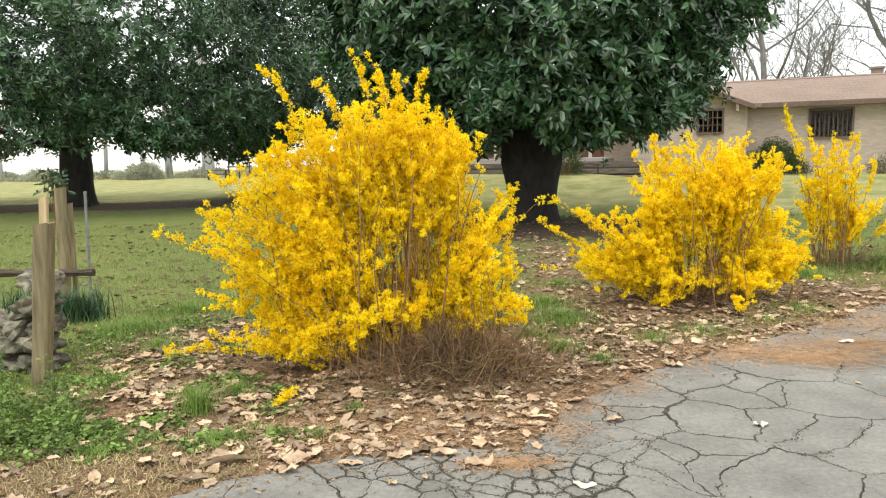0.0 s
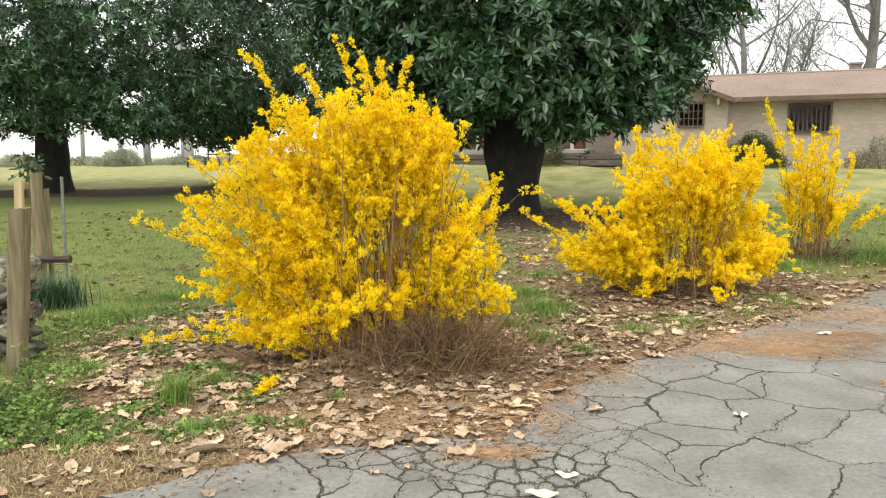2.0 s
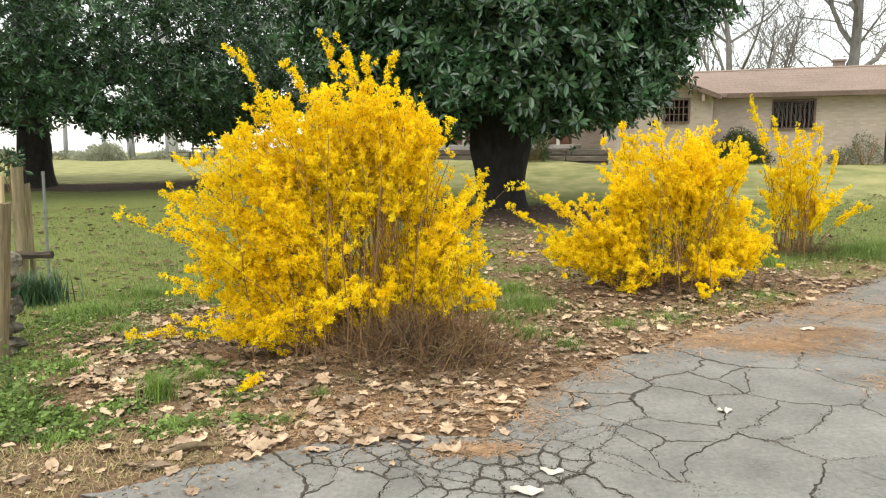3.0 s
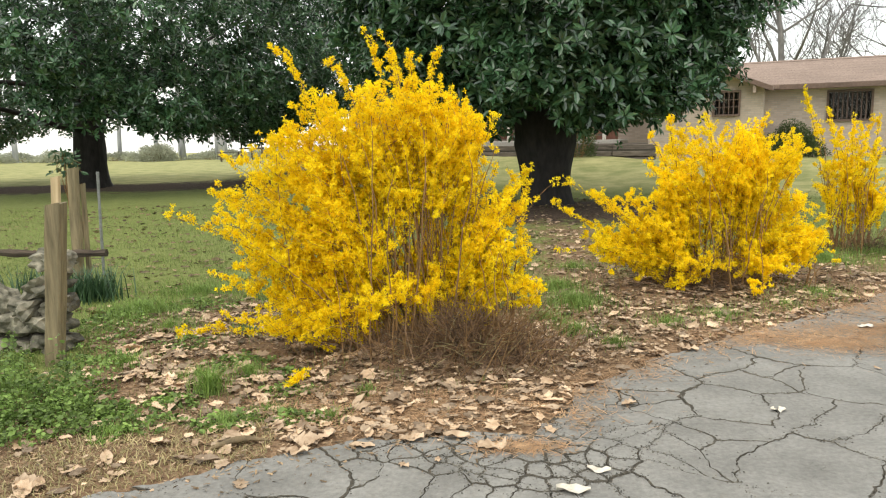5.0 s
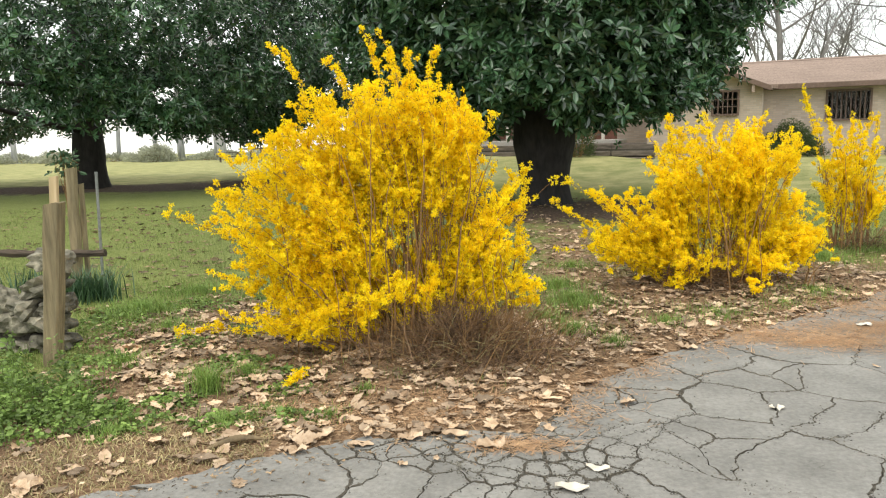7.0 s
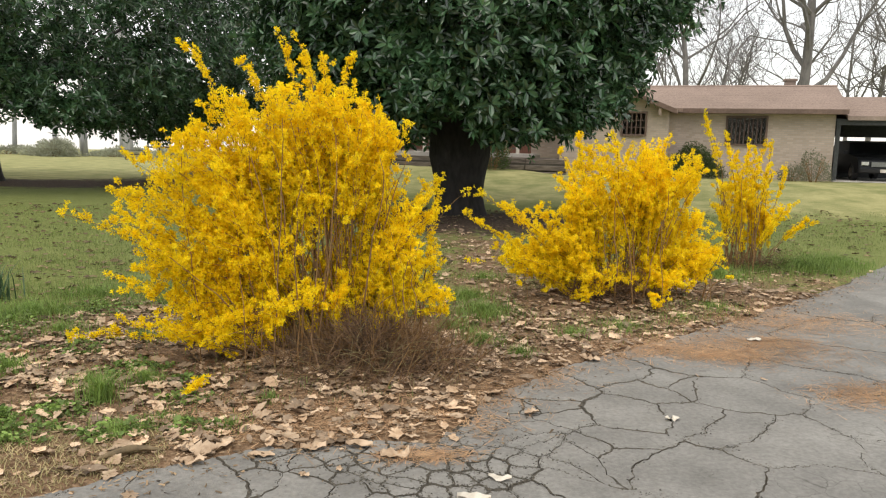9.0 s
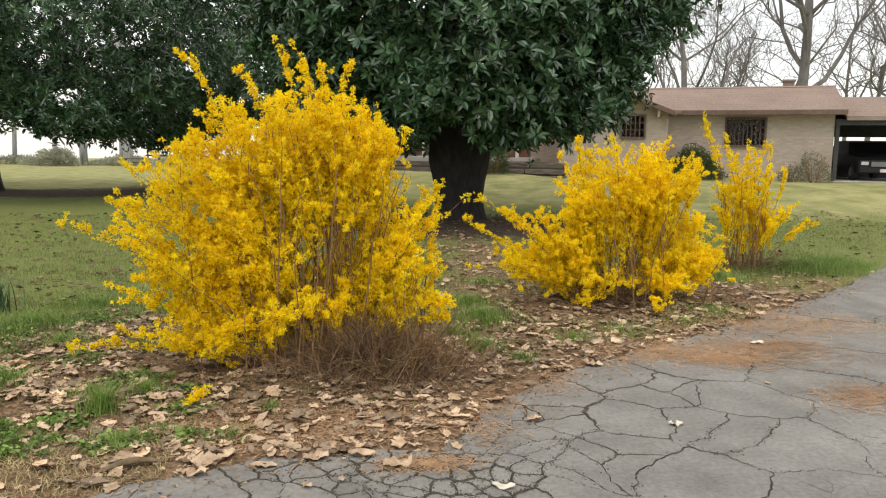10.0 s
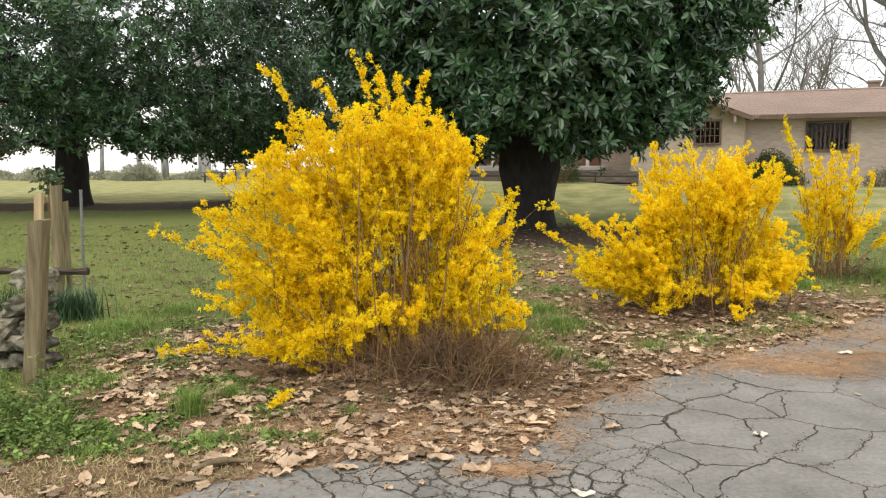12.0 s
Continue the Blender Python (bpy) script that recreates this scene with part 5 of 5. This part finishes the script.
def build_stone_wall():
    rng = np.random.default_rng(17)
    wall = thing("stone_wall", "dry-laid wall of rough mossy field stones, stepping down from its end", "stone wall")
    part("rubble_core", Shape().slab(-6.2, -3.06, 5.48, 5.62, -0.1, 0.26), M_CRACK, wall, "dark earth and rubble between the stones")
    for row in range(5):
        x = -2.96 - 0.05 * (row % 2)
        while x > (-6.2 if row < 3 else -3.25 + 0.1 * (row - 3)):
            w = rng.uniform(0.15, 0.28)
            x -= w / 2
            z = 0.05 + row * 0.15 + rng.normal(0, 0.015)
            ob = part("stone", stone(rng, w * 1.04, rng.uniform(0.22, 0.34), rng.uniform(0.12, 0.18)), M_STONE, wall)
            ob.matrix_world = Matrix.Translation((x, 5.50 + rng.normal(0, 0.035), z)) @ pose(0, 0, 0, rng.normal(0, 9), rng.normal(0, 10), rng.normal(0, 18))
            x -= w / 2 + rng.uniform(-0.01, 0.05)


build_stone_wall()


def build_table():
    """Picnic table far off by the field edge."""
    t = thing("picnic_table", "dark wooden picnic table near the field edge", "table", pose(-17.2, 58.2, float(land(-17.2, 58.2)), 0, 0, 20))
    for i in range(5):
        part("top_board", Shape().slab(-0.9, 0.9, -0.36 + 0.145 * i, -0.225 + 0.145 * i, 0.70, 0.74), M_RAIL, t)
    for y in (-0.72, 0.5):
        part("bench_board", Shape().slab(-0.9, 0.9, y, y + 0.22, 0.40, 0.44), M_RAIL, t)
    for x in (-0.65, 0.65):
        part("brace", Shape().slab(x - 0.04, x + 0.04, -0.7, 0.7, 0.33, 0.40), M_RAIL, t)
        for s in (-1, 1):
            part("leg", Shape().tube([(x, s * 0.6, 0.0), (x, s * 0.25, 0.70)], [0.05, 0.05], 5), M_RAIL, t)
    r = thing("railing", "dark wooden rail frame behind the picnic table", "railing", pose(-16.1, 60.5, float(land(-16.1, 60.5)), 0, 0, 10))
    for x in (-0.8, 0.0, 0.8):
        part("upright", Shape().slab(x - 0.05, x + 0.05, -0.05, 0.05, 0.0, 1.5), M_RAIL, r)
    for z in (0.9, 1.43):
        part("crossbar", Shape().slab(-0.95, 0.95, -0.09, -0.052, z, z + 0.12), M_RAIL, r)


build_table()

# ---- ground cover ----


def fallen_leaf(rng, lobed):
    """A dry curled leaf, about one unit long, flat on its side."""
    n = 8 if lobed else 6
    right, left = [], []
    for i in range(n):
        k = i / (n - 1)
        w = (0.36 if lobed else 0.24) * math.sin(math.pi * (0.08 + 0.88 * k)) ** 0.8
        if lobed:
            w *= rng.uniform(0.95, 1.25) if i % 2 == 0 else rng.uniform(0.6, 0.8)
        cur = rng.uniform(-0.1, 0.45)
        right.append((w, k - 0.5, cur * w + 0.3 * (k - 0.5) ** 2 + rng.normal(0, 0.035)))
        left.append((-w, k - 0.5 + rng.normal(0, 0.03), cur * w + 0.15 * (k - 0.5) ** 2 + rng.normal(0, 0.02)))
    mid = [(0, i / (n - 1) - 0.5, rng.normal(0, 0.012)) for i in range(n)]
    verts = right + mid + left
    faces = [(i, i + 1, n + i + 1, n + i) for i in range(n - 1)] + [(n + i, n + i + 1, 2 * n + i + 1, 2 * n + i) for i in range(n - 1)]
    return verts, faces


def build_litter():
    rng = np.random.default_rng(33)
    x, y = rng.uniform(-4.8, 7.5, 110000), rng.uniform(2.2, 14.5, 110000)
    v = verge(x, y)
    cover = litter_cover(x, y)
    chance = 0.62 * smooth_step(-0.10, 0.03, v) * cover ** 2 * (0.55 + 0.45 * smooth_step(9, 4, y)) * np.clip(0.75 + 0.9 * waves(x, y, 0.16, 2.5), 0.08, 1) * (1 - 0.55 * smooth_step(-0.8, -1.5, x) * smooth_step(4.7, 4.1, y)) + 0.006 * smooth_step(-0.3, -0.02, v) * smooth_step(0.1, -0.05, v)
    keep = rng.uniform(size=len(x)) < chance
    x, y, v = x[keep][:24000], y[keep][:24000], v[keep][:24000]
    z = np.where(v < -0.03, 0.003, land(x, y) + 0.008) + rng.uniform(0.0, 0.02, len(x)) * (v > 0)
    normal = np.array([0, 0, 1.0]) + 0.24 * rng.normal(size=(len(x), 3)) * np.where(v > 0, 1, 0.25)[:, None]
    ang = rng.uniform(0, 6.28, len(x))
    ahead = np.stack([np.cos(ang), np.sin(ang), rng.normal(0, 0.15, len(x)) * (v > 0)], -1)
    sh = Shape()
    for i in range(6):
        a, b = fallen_leaf(rng, i < 4)
        pick = np.arange(len(x)) % 6 == i
        strewn(sh, a, b, frames_from(ahead[pick], normal[pick]), np.stack([x, y, z], -1)[pick], 0.03 + 0.105 * rng.uniform(size=pick.sum()) ** 2.4)
    tagged(new("leaf_litter", sh.mesh("leaf_litter", M_LITTER)), "pale tan dead leaves strewn along the drive", "dead leaves", kind="stuff")
    x, y = rng.uniform(-14, 12, 16000), 5.5 + 13 * rng.uniform(size=16000) ** 1.3
    keep = (verge(x, y) > 0.3) & (rng.uniform(size=16000) < 0.35 + 0.3 * waves(x, y, 1.5))
    x, y = x[keep], y[keep]
    ang = rng.uniform(0, 6.28, len(x))
    ahead = np.stack([np.cos(ang), np.sin(ang), 0 * ang], -1)
    normal = np.array([0, 0, 1.0]) + 0.4 * rng.normal(size=(len(x), 3))
    a, b = fallen_leaf(rng, False)
    sh = strewn(Shape(), a, b, frames_from(ahead, normal), np.stack([x, y, land(x, y) + 0.02], -1), rng.uniform(0.04, 0.12, len(x)))
    tagged(new("lawn_leaves", sh.mesh("lawn_leaves", M_LAWNLEAF)), "scattered brown magnolia leaves on the lawn", "dead leaves", kind="stuff")
    # crumbled leaf and twig bits between the leaves
    x, y = rng.uniform(-4.8, 6.5, 90000), rng.uniform(2.2, 9.5, 90000)
    v = verge(x, y)
    keep = (rng.uniform(size=90000) < litter_cover(x, y) * 0.9) & (v > -0.06 - 0.5 * rng.uniform(size=90000) ** 4)
    x, y, v = x[keep][:46000], y[keep][:46000], v[keep][:46000]
    n = len(x)
    z = np.where(v < -0.03, 0.003, lie(x, y) + 0.006) + rng.uniform(0.0, 0.012, n)
    ang = rng.uniform(0, 6.28, n)
    ahead = np.stack([np.cos(ang), np.sin(ang), rng.normal(0, 0.25, n)], -1)
    normal = np.array([0, 0, 1.0]) + 0.5 * rng.normal(size=(n, 3))
    v4, f4 = [(-0.3, -0.5, 0), (0.35, -0.35, 0.1), (0.2, 0.45, 0.0), (-0.25, 0.5, 0.14)], [(0, 1, 2, 3)]
    size = np.stack([rng.uniform(0.006, 0.02, n), rng.uniform(0.012, 0.04, n), rng.uniform(0.01, 0.02, n)], -1)
    bits = Shape()
    turns = frames_from(ahead, normal)
    bits.v.append((np.einsum("nij,nkj->nki", turns, np.array(v4)[None] * size[:, None]) + np.stack([x, y, z], -1)[:, None]).reshape(-1, 3))
    bits.rows.append(np.arange(n)[:, None] * 4 + np.arange(4)[None])
    tagged(new("leaf_crumbs", bits.mesh("leaf_crumbs", M_DEBRIS)), "brown crumbled leaf and bark bits", "leaf debris", kind="stuff")
    # single leaves lying on the drive
    for i, (x, y, s, t) in enumerate(((0.61, 3.25, 0.11, 70), (1.75, 3.98, 0.09, 95), (1.63, 5.2, 0.14, 60), (3.18, 5.73, 0.13, 95), (0.13, 3.53, 0.15, 100),
                                      (-0.28, 3.64, 0.13, 95), (-0.05, 3.66, 0.14, 80), (-0.85, 3.50, 0.12, 85), (0.95, 4.1, 0.10, 110), (2.7, 4.7, 0.06, 20), (-0.3, 3.32, 0.06, 50), (-0.14, 3.38, 0.05, 10), (0.46, 3.05, 0.15, 85))):
        a, b = fallen_leaf(np.random.default_rng(200 + i), i % 3 != 0)
        ob = new("fallen_leaf", Shape().add(np.array(a) * s * np.array([1, 1, 1.3]), b).mesh("fallen_leaf", M_PALELEAF if i in (0, 1, 3, 12) else M_LITTER))
        ob.matrix_world = pose(x, y, 0.012, 0, 0, t)
        tagged(ob, "pale curled dead leaf lying on the asphalt", "leaf", "single leaves on the drive")


build_litter()


def build_bark():
    """A curled strip of bark lying at the drive's edge."""
    rng = np.random.default_rng(12)
    n, m = 14, 7
    verts = []
    for i in range(n):
        k = i / (n - 1)
        wide = 0.022 * math.sin(math.pi * (0.12 + 0.8 * k)) + rng.normal(0, 0.0012)
        for layer in (0.0, 0.004):
            for j in range(m):
                a = math.pi * (j / (m - 1) - 0.5) * 1.25
                verts.append((0.30 * (k - 0.5), (wide - layer) * math.sin(a) + 0.03 * math.sin(2.6 * k), (wide - layer) * math.cos(a) + 0.02 * math.sin(3.0 * k) + rng.normal(0, 0.0008)))
    w = 2 * m
    faces = []
    for i in range(n - 1):
        for j in range(m - 1):
            faces.append((i * w + j, i * w + j + 1, (i + 1) * w + j + 1, (i + 1) * w + j))
            faces.append((i * w + m + j, (i + 1) * w + m + j, (i + 1) * w + m + j + 1, i * w + m + j + 1))
        for j in (0, m - 1):
            faces.append((i * w + j, (i + 1) * w + j, (i + 1) * w + m + j, i * w + m + j))
    ob = new("bark_strip", Shape().add(verts, faces).mesh("bark_strip", M_LAWNLEAF, True))
    ob.matrix_world = pose(-1.16, 3.58, float(lie(-1.16, 3.58)) + 0.008, 0, 0, 18)
    tagged(ob, "curled brown bark strip lying among dead leaves", "bark")


build_bark()


def build_needles():
    rng = np.random.default_rng(44)
    parts = []
    for cx, cy, rx, ry, n in ((2.95, 5.45, 0.85, 0.40, 2600), (2.7, 5.3, 0.35, 0.16, 900), (3.3, 5.7, 0.4, 0.2, 900), (3.3, 4.35, 0.42, 0.26, 1500), (0.28, 3.54, 0.26, 0.09, 420), (3.9, 6.4, 1.0, 0.5, 2600), (2.2, 5.5, 0.5, 0.22, 900), (-0.3, 4.1, 0.9, 0.35, 2400)):
        parts.append(np.stack([cx + rx * rng.normal(0, 0.5, n) + 0.3 * ry * rng.normal(size=n), cy + ry * rng.normal(0, 0.55, n)], -1))
    # a rusty fringe washed along the drive's edge
    k = rng.uniform(6.3, 12.0, 5000)
    fringe = np.stack([np.interp(k, np.arange(len(EDGE)), EDGE[:, 0]), np.interp(k, np.arange(len(EDGE)), EDGE[:, 1])], -1)
    fringe += np.array([0.62, -0.78]) * (0.16 * rng.normal(0.1, 0.9, (5000, 1))) + rng.normal(0, 0.08, (5000, 2))
    parts.append(fringe[waves(fringe[:, 0], fringe[:, 1], 0.2, 6.0) + rng.normal(0, 0.3, 5000) > 0.0])
    p = np.concatenate(parts)
    z = np.maximum(0.004, land(p[:, 0], p[:, 1]) + 0.01) + rng.uniform(0, 0.008, len(p))
    ang = rng.uniform(0, 6.28, len(p))
    ahead = np.stack([np.cos(ang), np.sin(ang), rng.normal(0, 0.06, len(p))], -1)
    v, f = [(-0.02, -0.5, 0), (0.02, -0.5, 0), (0.012, 0.5, 0.02), (-0.012, 0.5, 0.02)], [(0, 1, 2, 3)]
    sh = strewn(Shape(), v, f, frames_from(ahead, np.tile([0, 0, 1.0], (len(p), 1))), np.column_stack([p, z]), rng.uniform(0.05, 0.11, len(p)))
    tagged(new("pine_needles", sh.mesh("pine_needles", M_NEEDLE)), "rusty pine needles drifted over the asphalt", "pine needles", kind="stuff")


build_needles()

BLADE = ([(-0.5, 0, 0), (0.5, 0, 0), (0.32, 0.25, 0.6), (-0.32, 0.25, 0.6), (0, 0.75, 1.0)], [(0, 1, 2, 3), (3, 2, 4)])


def blades(shape, rng, x, y, height, width, lean=0.5):
    n = len(x)
    ang = rng.uniform(0, 6.28, n)
    c, s = np.cos(ang), np.sin(ang)
    h = height * rng.uniform(0.5, 1.3, n)
    zero = np.zeros(n)
    ln = lean * rng.uniform(0.2, 1.3, n)
    turns = np.stack([np.stack([c * width, s * width, zero], -1), np.stack([-s * h * ln, c * h * ln, zero], -1), np.stack([zero, zero, h], -1)], -1)
    return strewn(shape, *BLADE, turns, np.stack([x, y, land(x, y) - 0.004], -1), np.ones(n))


def build_grass():
    rng = np.random.default_rng(55)
    n = 280000
    y = 4.0 + 14 * rng.uniform(size=n) ** 1.5
    x = rng.uniform(-0.75, 0.85, n) * (y + 2.0)
    v = verge(x, y)
    bare = np.hypot((x - 2.0) / 5.0, (y - 15.6) / 3.4) < 1
    chance = smooth_step(0.15, 1.2, v) * (1 - 0.86 * smooth_step(0.35, 0.75, litter_cover(x, y))) * np.clip(0.6 + 0.6 * waves(x, y, 0.7, 3), 0.1, 1) * np.where(bare, 0.05, 1)
    keep = rng.uniform(size=n) < chance
    x, y = x[keep], y[keep]
    sh = blades(Shape(), rng, x, y, 0.05, 0.005, 0.8)
    tagged(new("lawn_grass", sh.mesh("lawn_grass", M_GRASS)), "short green lawn grass", "grass", kind="stuff")
    tufts = ((-1.58, 4.42, 0.10, 420, 0.15), (-1.42, 4.72, 0.12, 300, 0.09), (-1.33, 3.92, 0.12, 200, 0.07), (1.05, 6.75, 0.35, 1400, 0.12), (1.0, 7.4, 0.3, 900, 0.10), (1.35, 8.6, 0.4, 600, 0.08), (0.9, 5.75, 0.18, 420, 0.10), (0.75, 6.2, 0.25, 500, 0.09),
             (-2.9, 6.6, 0.4, 1200, 0.12), (-2.4, 6.0, 0.25, 500, 0.09), (5.9, 9.5, 0.6, 3000, 0.15), (6.6, 9.9, 0.6, 2400, 0.11), (5.2, 9.5, 0.5, 1300, 0.10), (2.2, 6.2, 0.5, 700, 0.06), (3.4, 6.95, 0.5, 800, 0.06), (2.9, 6.55, 0.4, 500, 0.05), (4.4, 8.9, 0.5, 1000, 0.12),
             (1.15, 5.35, 0.13, 240, 0.08), (-2.35, 5.0, 0.2, 300, 0.08), (-1.9, 7.3, 0.4, 900, 0.08), (-2.7, 7.6, 0.6, 1400, 0.09), (1.7, 6.0, 0.25, 350, 0.07), (-0.75, 3.98, 0.12, 150, 0.06), (-0.6, 4.35, 0.1, 120, 0.06), (-1.75, 5.9, 0.25, 380, 0.07), (-1.75, 4.75, 0.2, 260, 0.06), (-1.15, 4.1, 0.2, 240, 0.05), (-1.9, 3.75, 0.2, 240, 0.06))
    for i, (x, y, r, n, h) in enumerate(tufts):
        a, k = rng.uniform(0, 6.28, n), np.abs(rng.normal(0, 0.6, n))
        sh = blades(Shape(), rng, x + r * k * np.cos(a), y + r * k * np.sin(a), h, 0.005, 1.1)
        tagged(new("grass_tuft", sh.mesh("grass_tuft", M_TUFT)), "lush green grass tuft among dead leaves", "grass", "grass tufts on the verge", kind="stuff")
    n = 26000
    x, y = rng.uniform(-4.2, -1.0, n), rng.uniform(2.0, 4.2, n)
    v = verge(x, y)
    keep = (v > 0.02) & (v < 0.75) & (rng.uniform(size=n) < 0.75)
    sh = blades(Shape(), rng, x[keep], y[keep], 0.03, 0.006, 2.4)
    tagged(new("dry_grass", sh.mesh("dry_grass", M_DRYGRASS)), "matted straw-coloured dry grass at the drive edge", "grass", kind="stuff")


build_grass()


def build_weeds():
    """Low leafy weeds: short stalks with small round leaves."""
    rng = np.random.default_rng(66)
    form = [(0, 0, 0), (-0.38, 0.35, 0.06), (0.38, 0.35, 0.06), (0, 0.5, -0.03), (-0.3, 0.8, 0.02), (0.3, 0.8, 0.02), (0, 1.0, -0.06)]
    faces = [(0, 3, 1), (0, 2, 3), (1, 3, 4), (2, 5, 3), (3, 6, 4), (3, 5, 6)]
    for cx, cy, rx, ry, h, n in ((-2.75, 4.2, 0.66, 0.46, 0.33, 3600), (-2.3, 3.95, 0.35, 0.32, 0.17, 1200), (-3.5, 4.5, 0.6, 0.7, 0.27, 2300), (-2.55, 5.05, 0.28, 0.2, 0.09, 350), (-2.75, 5.6, 0.25, 0.35, 0.10, 250),
                              (-3.0, 6.3, 0.35, 0.4, 0.10, 450), (-1.35, 3.90, 0.2, 0.15, 0.08, 380), (-1.85, 3.85, 0.24, 0.2, 0.07, 380), (-0.95, 3.98, 0.2, 0.12, 0.05, 260), (-1.75, 4.25, 0.2, 0.16, 0.06, 300), (-1.1, 4.45, 0.16, 0.12, 0.05, 200), (-1.55, 5.0, 0.25, 0.16, 0.07, 350), (-2.02, 4.1, 0.12, 0.12, 0.06, 160), (-2.1, 5.5, 0.2, 0.2, 0.07, 250), (-1.15, 4.75, 0.12, 0.12, 0.06, 140), (-2.45, 6.9, 0.4, 0.35, 0.08, 600)):
        n = int(n * 1.6)
        k = np.sqrt(rng.uniform(size=n))
        a = rng.uniform(0, 6.28, n)
        rag = 1 + 0.2 * np.sin(5 * a + cx)
        x, y = cx + rx * k * rag * np.cos(a), cy + ry * k * rag * np.sin(a)
        top = h * (1 - 0.6 * k ** 2) * np.clip(0.6 + 1.1 * waves(x, y, 0.09, cx), 0.05, 1.5)
        z = land(x, y) + top * rng.uniform(0.25, 1.0, n)
        ahead = np.stack([np.cos(rng.uniform(0, 6.28, n)), np.sin(rng.uniform(0, 6.28, n)), rng.uniform(-0.2, 0.5, n)], -1)
        normal = np.array([0, 0, 1.0]) + 0.9 * rng.normal(size=(n, 3))
        patch = thing("weed_patch", "bright green low leafy weeds at the verge", "weeds", group="weed patches")
        part("leaves", strewn(Shape(), form, faces, frames_from(ahead, normal), np.stack([x, y, z], -1), 0.013 + 0.027 * rng.uniform(size=n) ** 2), M_WEED, patch, kind="stuff")
        st = Shape()
        for i in range(0, n, 14):
            g = float(lie(x[i], y[i]))
            st.tube([(x[i], y[i], g - 0.01), (x[i] + 0.005, y[i], z[i])], [0.0022, 0.0015], 3, cap=False)
        part("stalks", st, M_WEED, patch, kind="stuff")
    # strap-leaved clump by the fence
    clump = thing("strap_leaf_clump", "dark green strap-leaved clump at the post", "plant")
    for cx, cy, n in ((-3.58, 7.25, 230), (-3.8, 7.3, 200), (-4.3, 7.35, 160)):
        a, k = rng.uniform(0, 6.28, n), np.abs(rng.normal(0, 0.15, n))
        part("leaves", blades(Shape(), rng, cx + k * np.cos(a), cy + k * np.sin(a), 0.30, 0.015, 1.0), M_STRAP, clump, kind="stuff")


build_weeds()


def build_sapling():
    rng = np.random.default_rng(77)
    s = thing("holly_sapling", "small dark-leaved holly sapling behind the post", "sapling")
    stem = limb_curve(rng, (-4.22, 8.05, 0.0), (0.02, 0, 1), 1.42, 7, 0.06)
    part("stem", Shape().tube(stem, np.linspace(0.012, 0.004, 7), 5), M_STEM, s)
    n = 95
    p = np.array([-4.2, 8.05, 1.36]) + np.clip(rng.normal(0, 1, (n, 3)), -1.5, 1.5) * np.array([0.10, 0.06, 0.075])
    v, f = leaf_form(0.07, 0.036, 0.4, 0.2)
    part("leaves", strewn(Shape(), v, f, frames_from(rand_dirs(rng, n), rand_dirs(rng, n)), p, rng.uniform(0.7, 1.2, n)), M_STRAP, s, kind="stuff")
    tw = Shape()
    for q in p[::4]:
        k = stem[4 + rng.integers(0, 3)]
        tw.tube([k, (k + q) / 2 + rng.normal(0, 0.01, 3), q], [0.003, 0.0025, 0.002], 3)
    part("twigs", tw, M_STEM, s)


build_sapling()


def build_tangle(label, cx, cy, rx, ry, h, n, seed, material=M_DEADTWIG, rise=0.25, reach=0.38):
    """Dead twigs and dry stalks heaped about a bush's root."""
    rng = np.random.default_rng(seed)
    sh = Shape()
    for _ in range(n):
        a, k = rng.uniform(0, 6.28), abs(rng.normal(0, 0.55))
        x, y = cx + rx * k * math.cos(a), cy + ry * k * math.sin(a)
        z = float(lie(x, y)) + abs(rng.normal(0, 0.25)) * h * max(0, 1 - 0.5 * k)
        way = rand_dirs(rng, 1)[0] * np.array([1, 1, 0.75]) + np.array([0.5 * math.cos(a), 0.5 * math.sin(a), rise])
        c = limb_curve(rng, (x, y, max(z, 0.0)), way, rng.uniform(0.08, reach), 5, 0.35, -0.3)
        c[:, 2] = np.maximum(c[:, 2], lie(c[:, 0], c[:, 1]) + 0.004)
        sh.tube(c, np.linspace(rng.uniform(0.001, 0.0032), 0.0008, 5), 3, cap=False)
    tagged(new("dead_twigs", sh.mesh("dead_twigs", material)), label, "dead twigs", kind="stuff")


build_tangle("brown tangle of dead twigs under the bush", 0.03, 5.02, 0.68, 0.42, 0.44, 3600, 91)
build_tangle("upright dead brown stalks standing about the bush root", 0.05, 5.05, 0.66, 0.40, 0.1, 1000, 95, M_STEM, 1.6, 0.55)
build_tangle("pale straw stalks lying about the bush root", 0.12, 4.85, 0.55, 0.35, 0.40, 130, 94, M_DRYGRASS)
build_tangle("brown dead twigs at the root of the bush", 2.4, 7.25, 0.6, 0.32, 0.38, 1300, 92)
build_tangle("brown dead twigs at the root of the bush", 5.3, 9.5, 0.5, 0.3, 0.5, 400, 93)
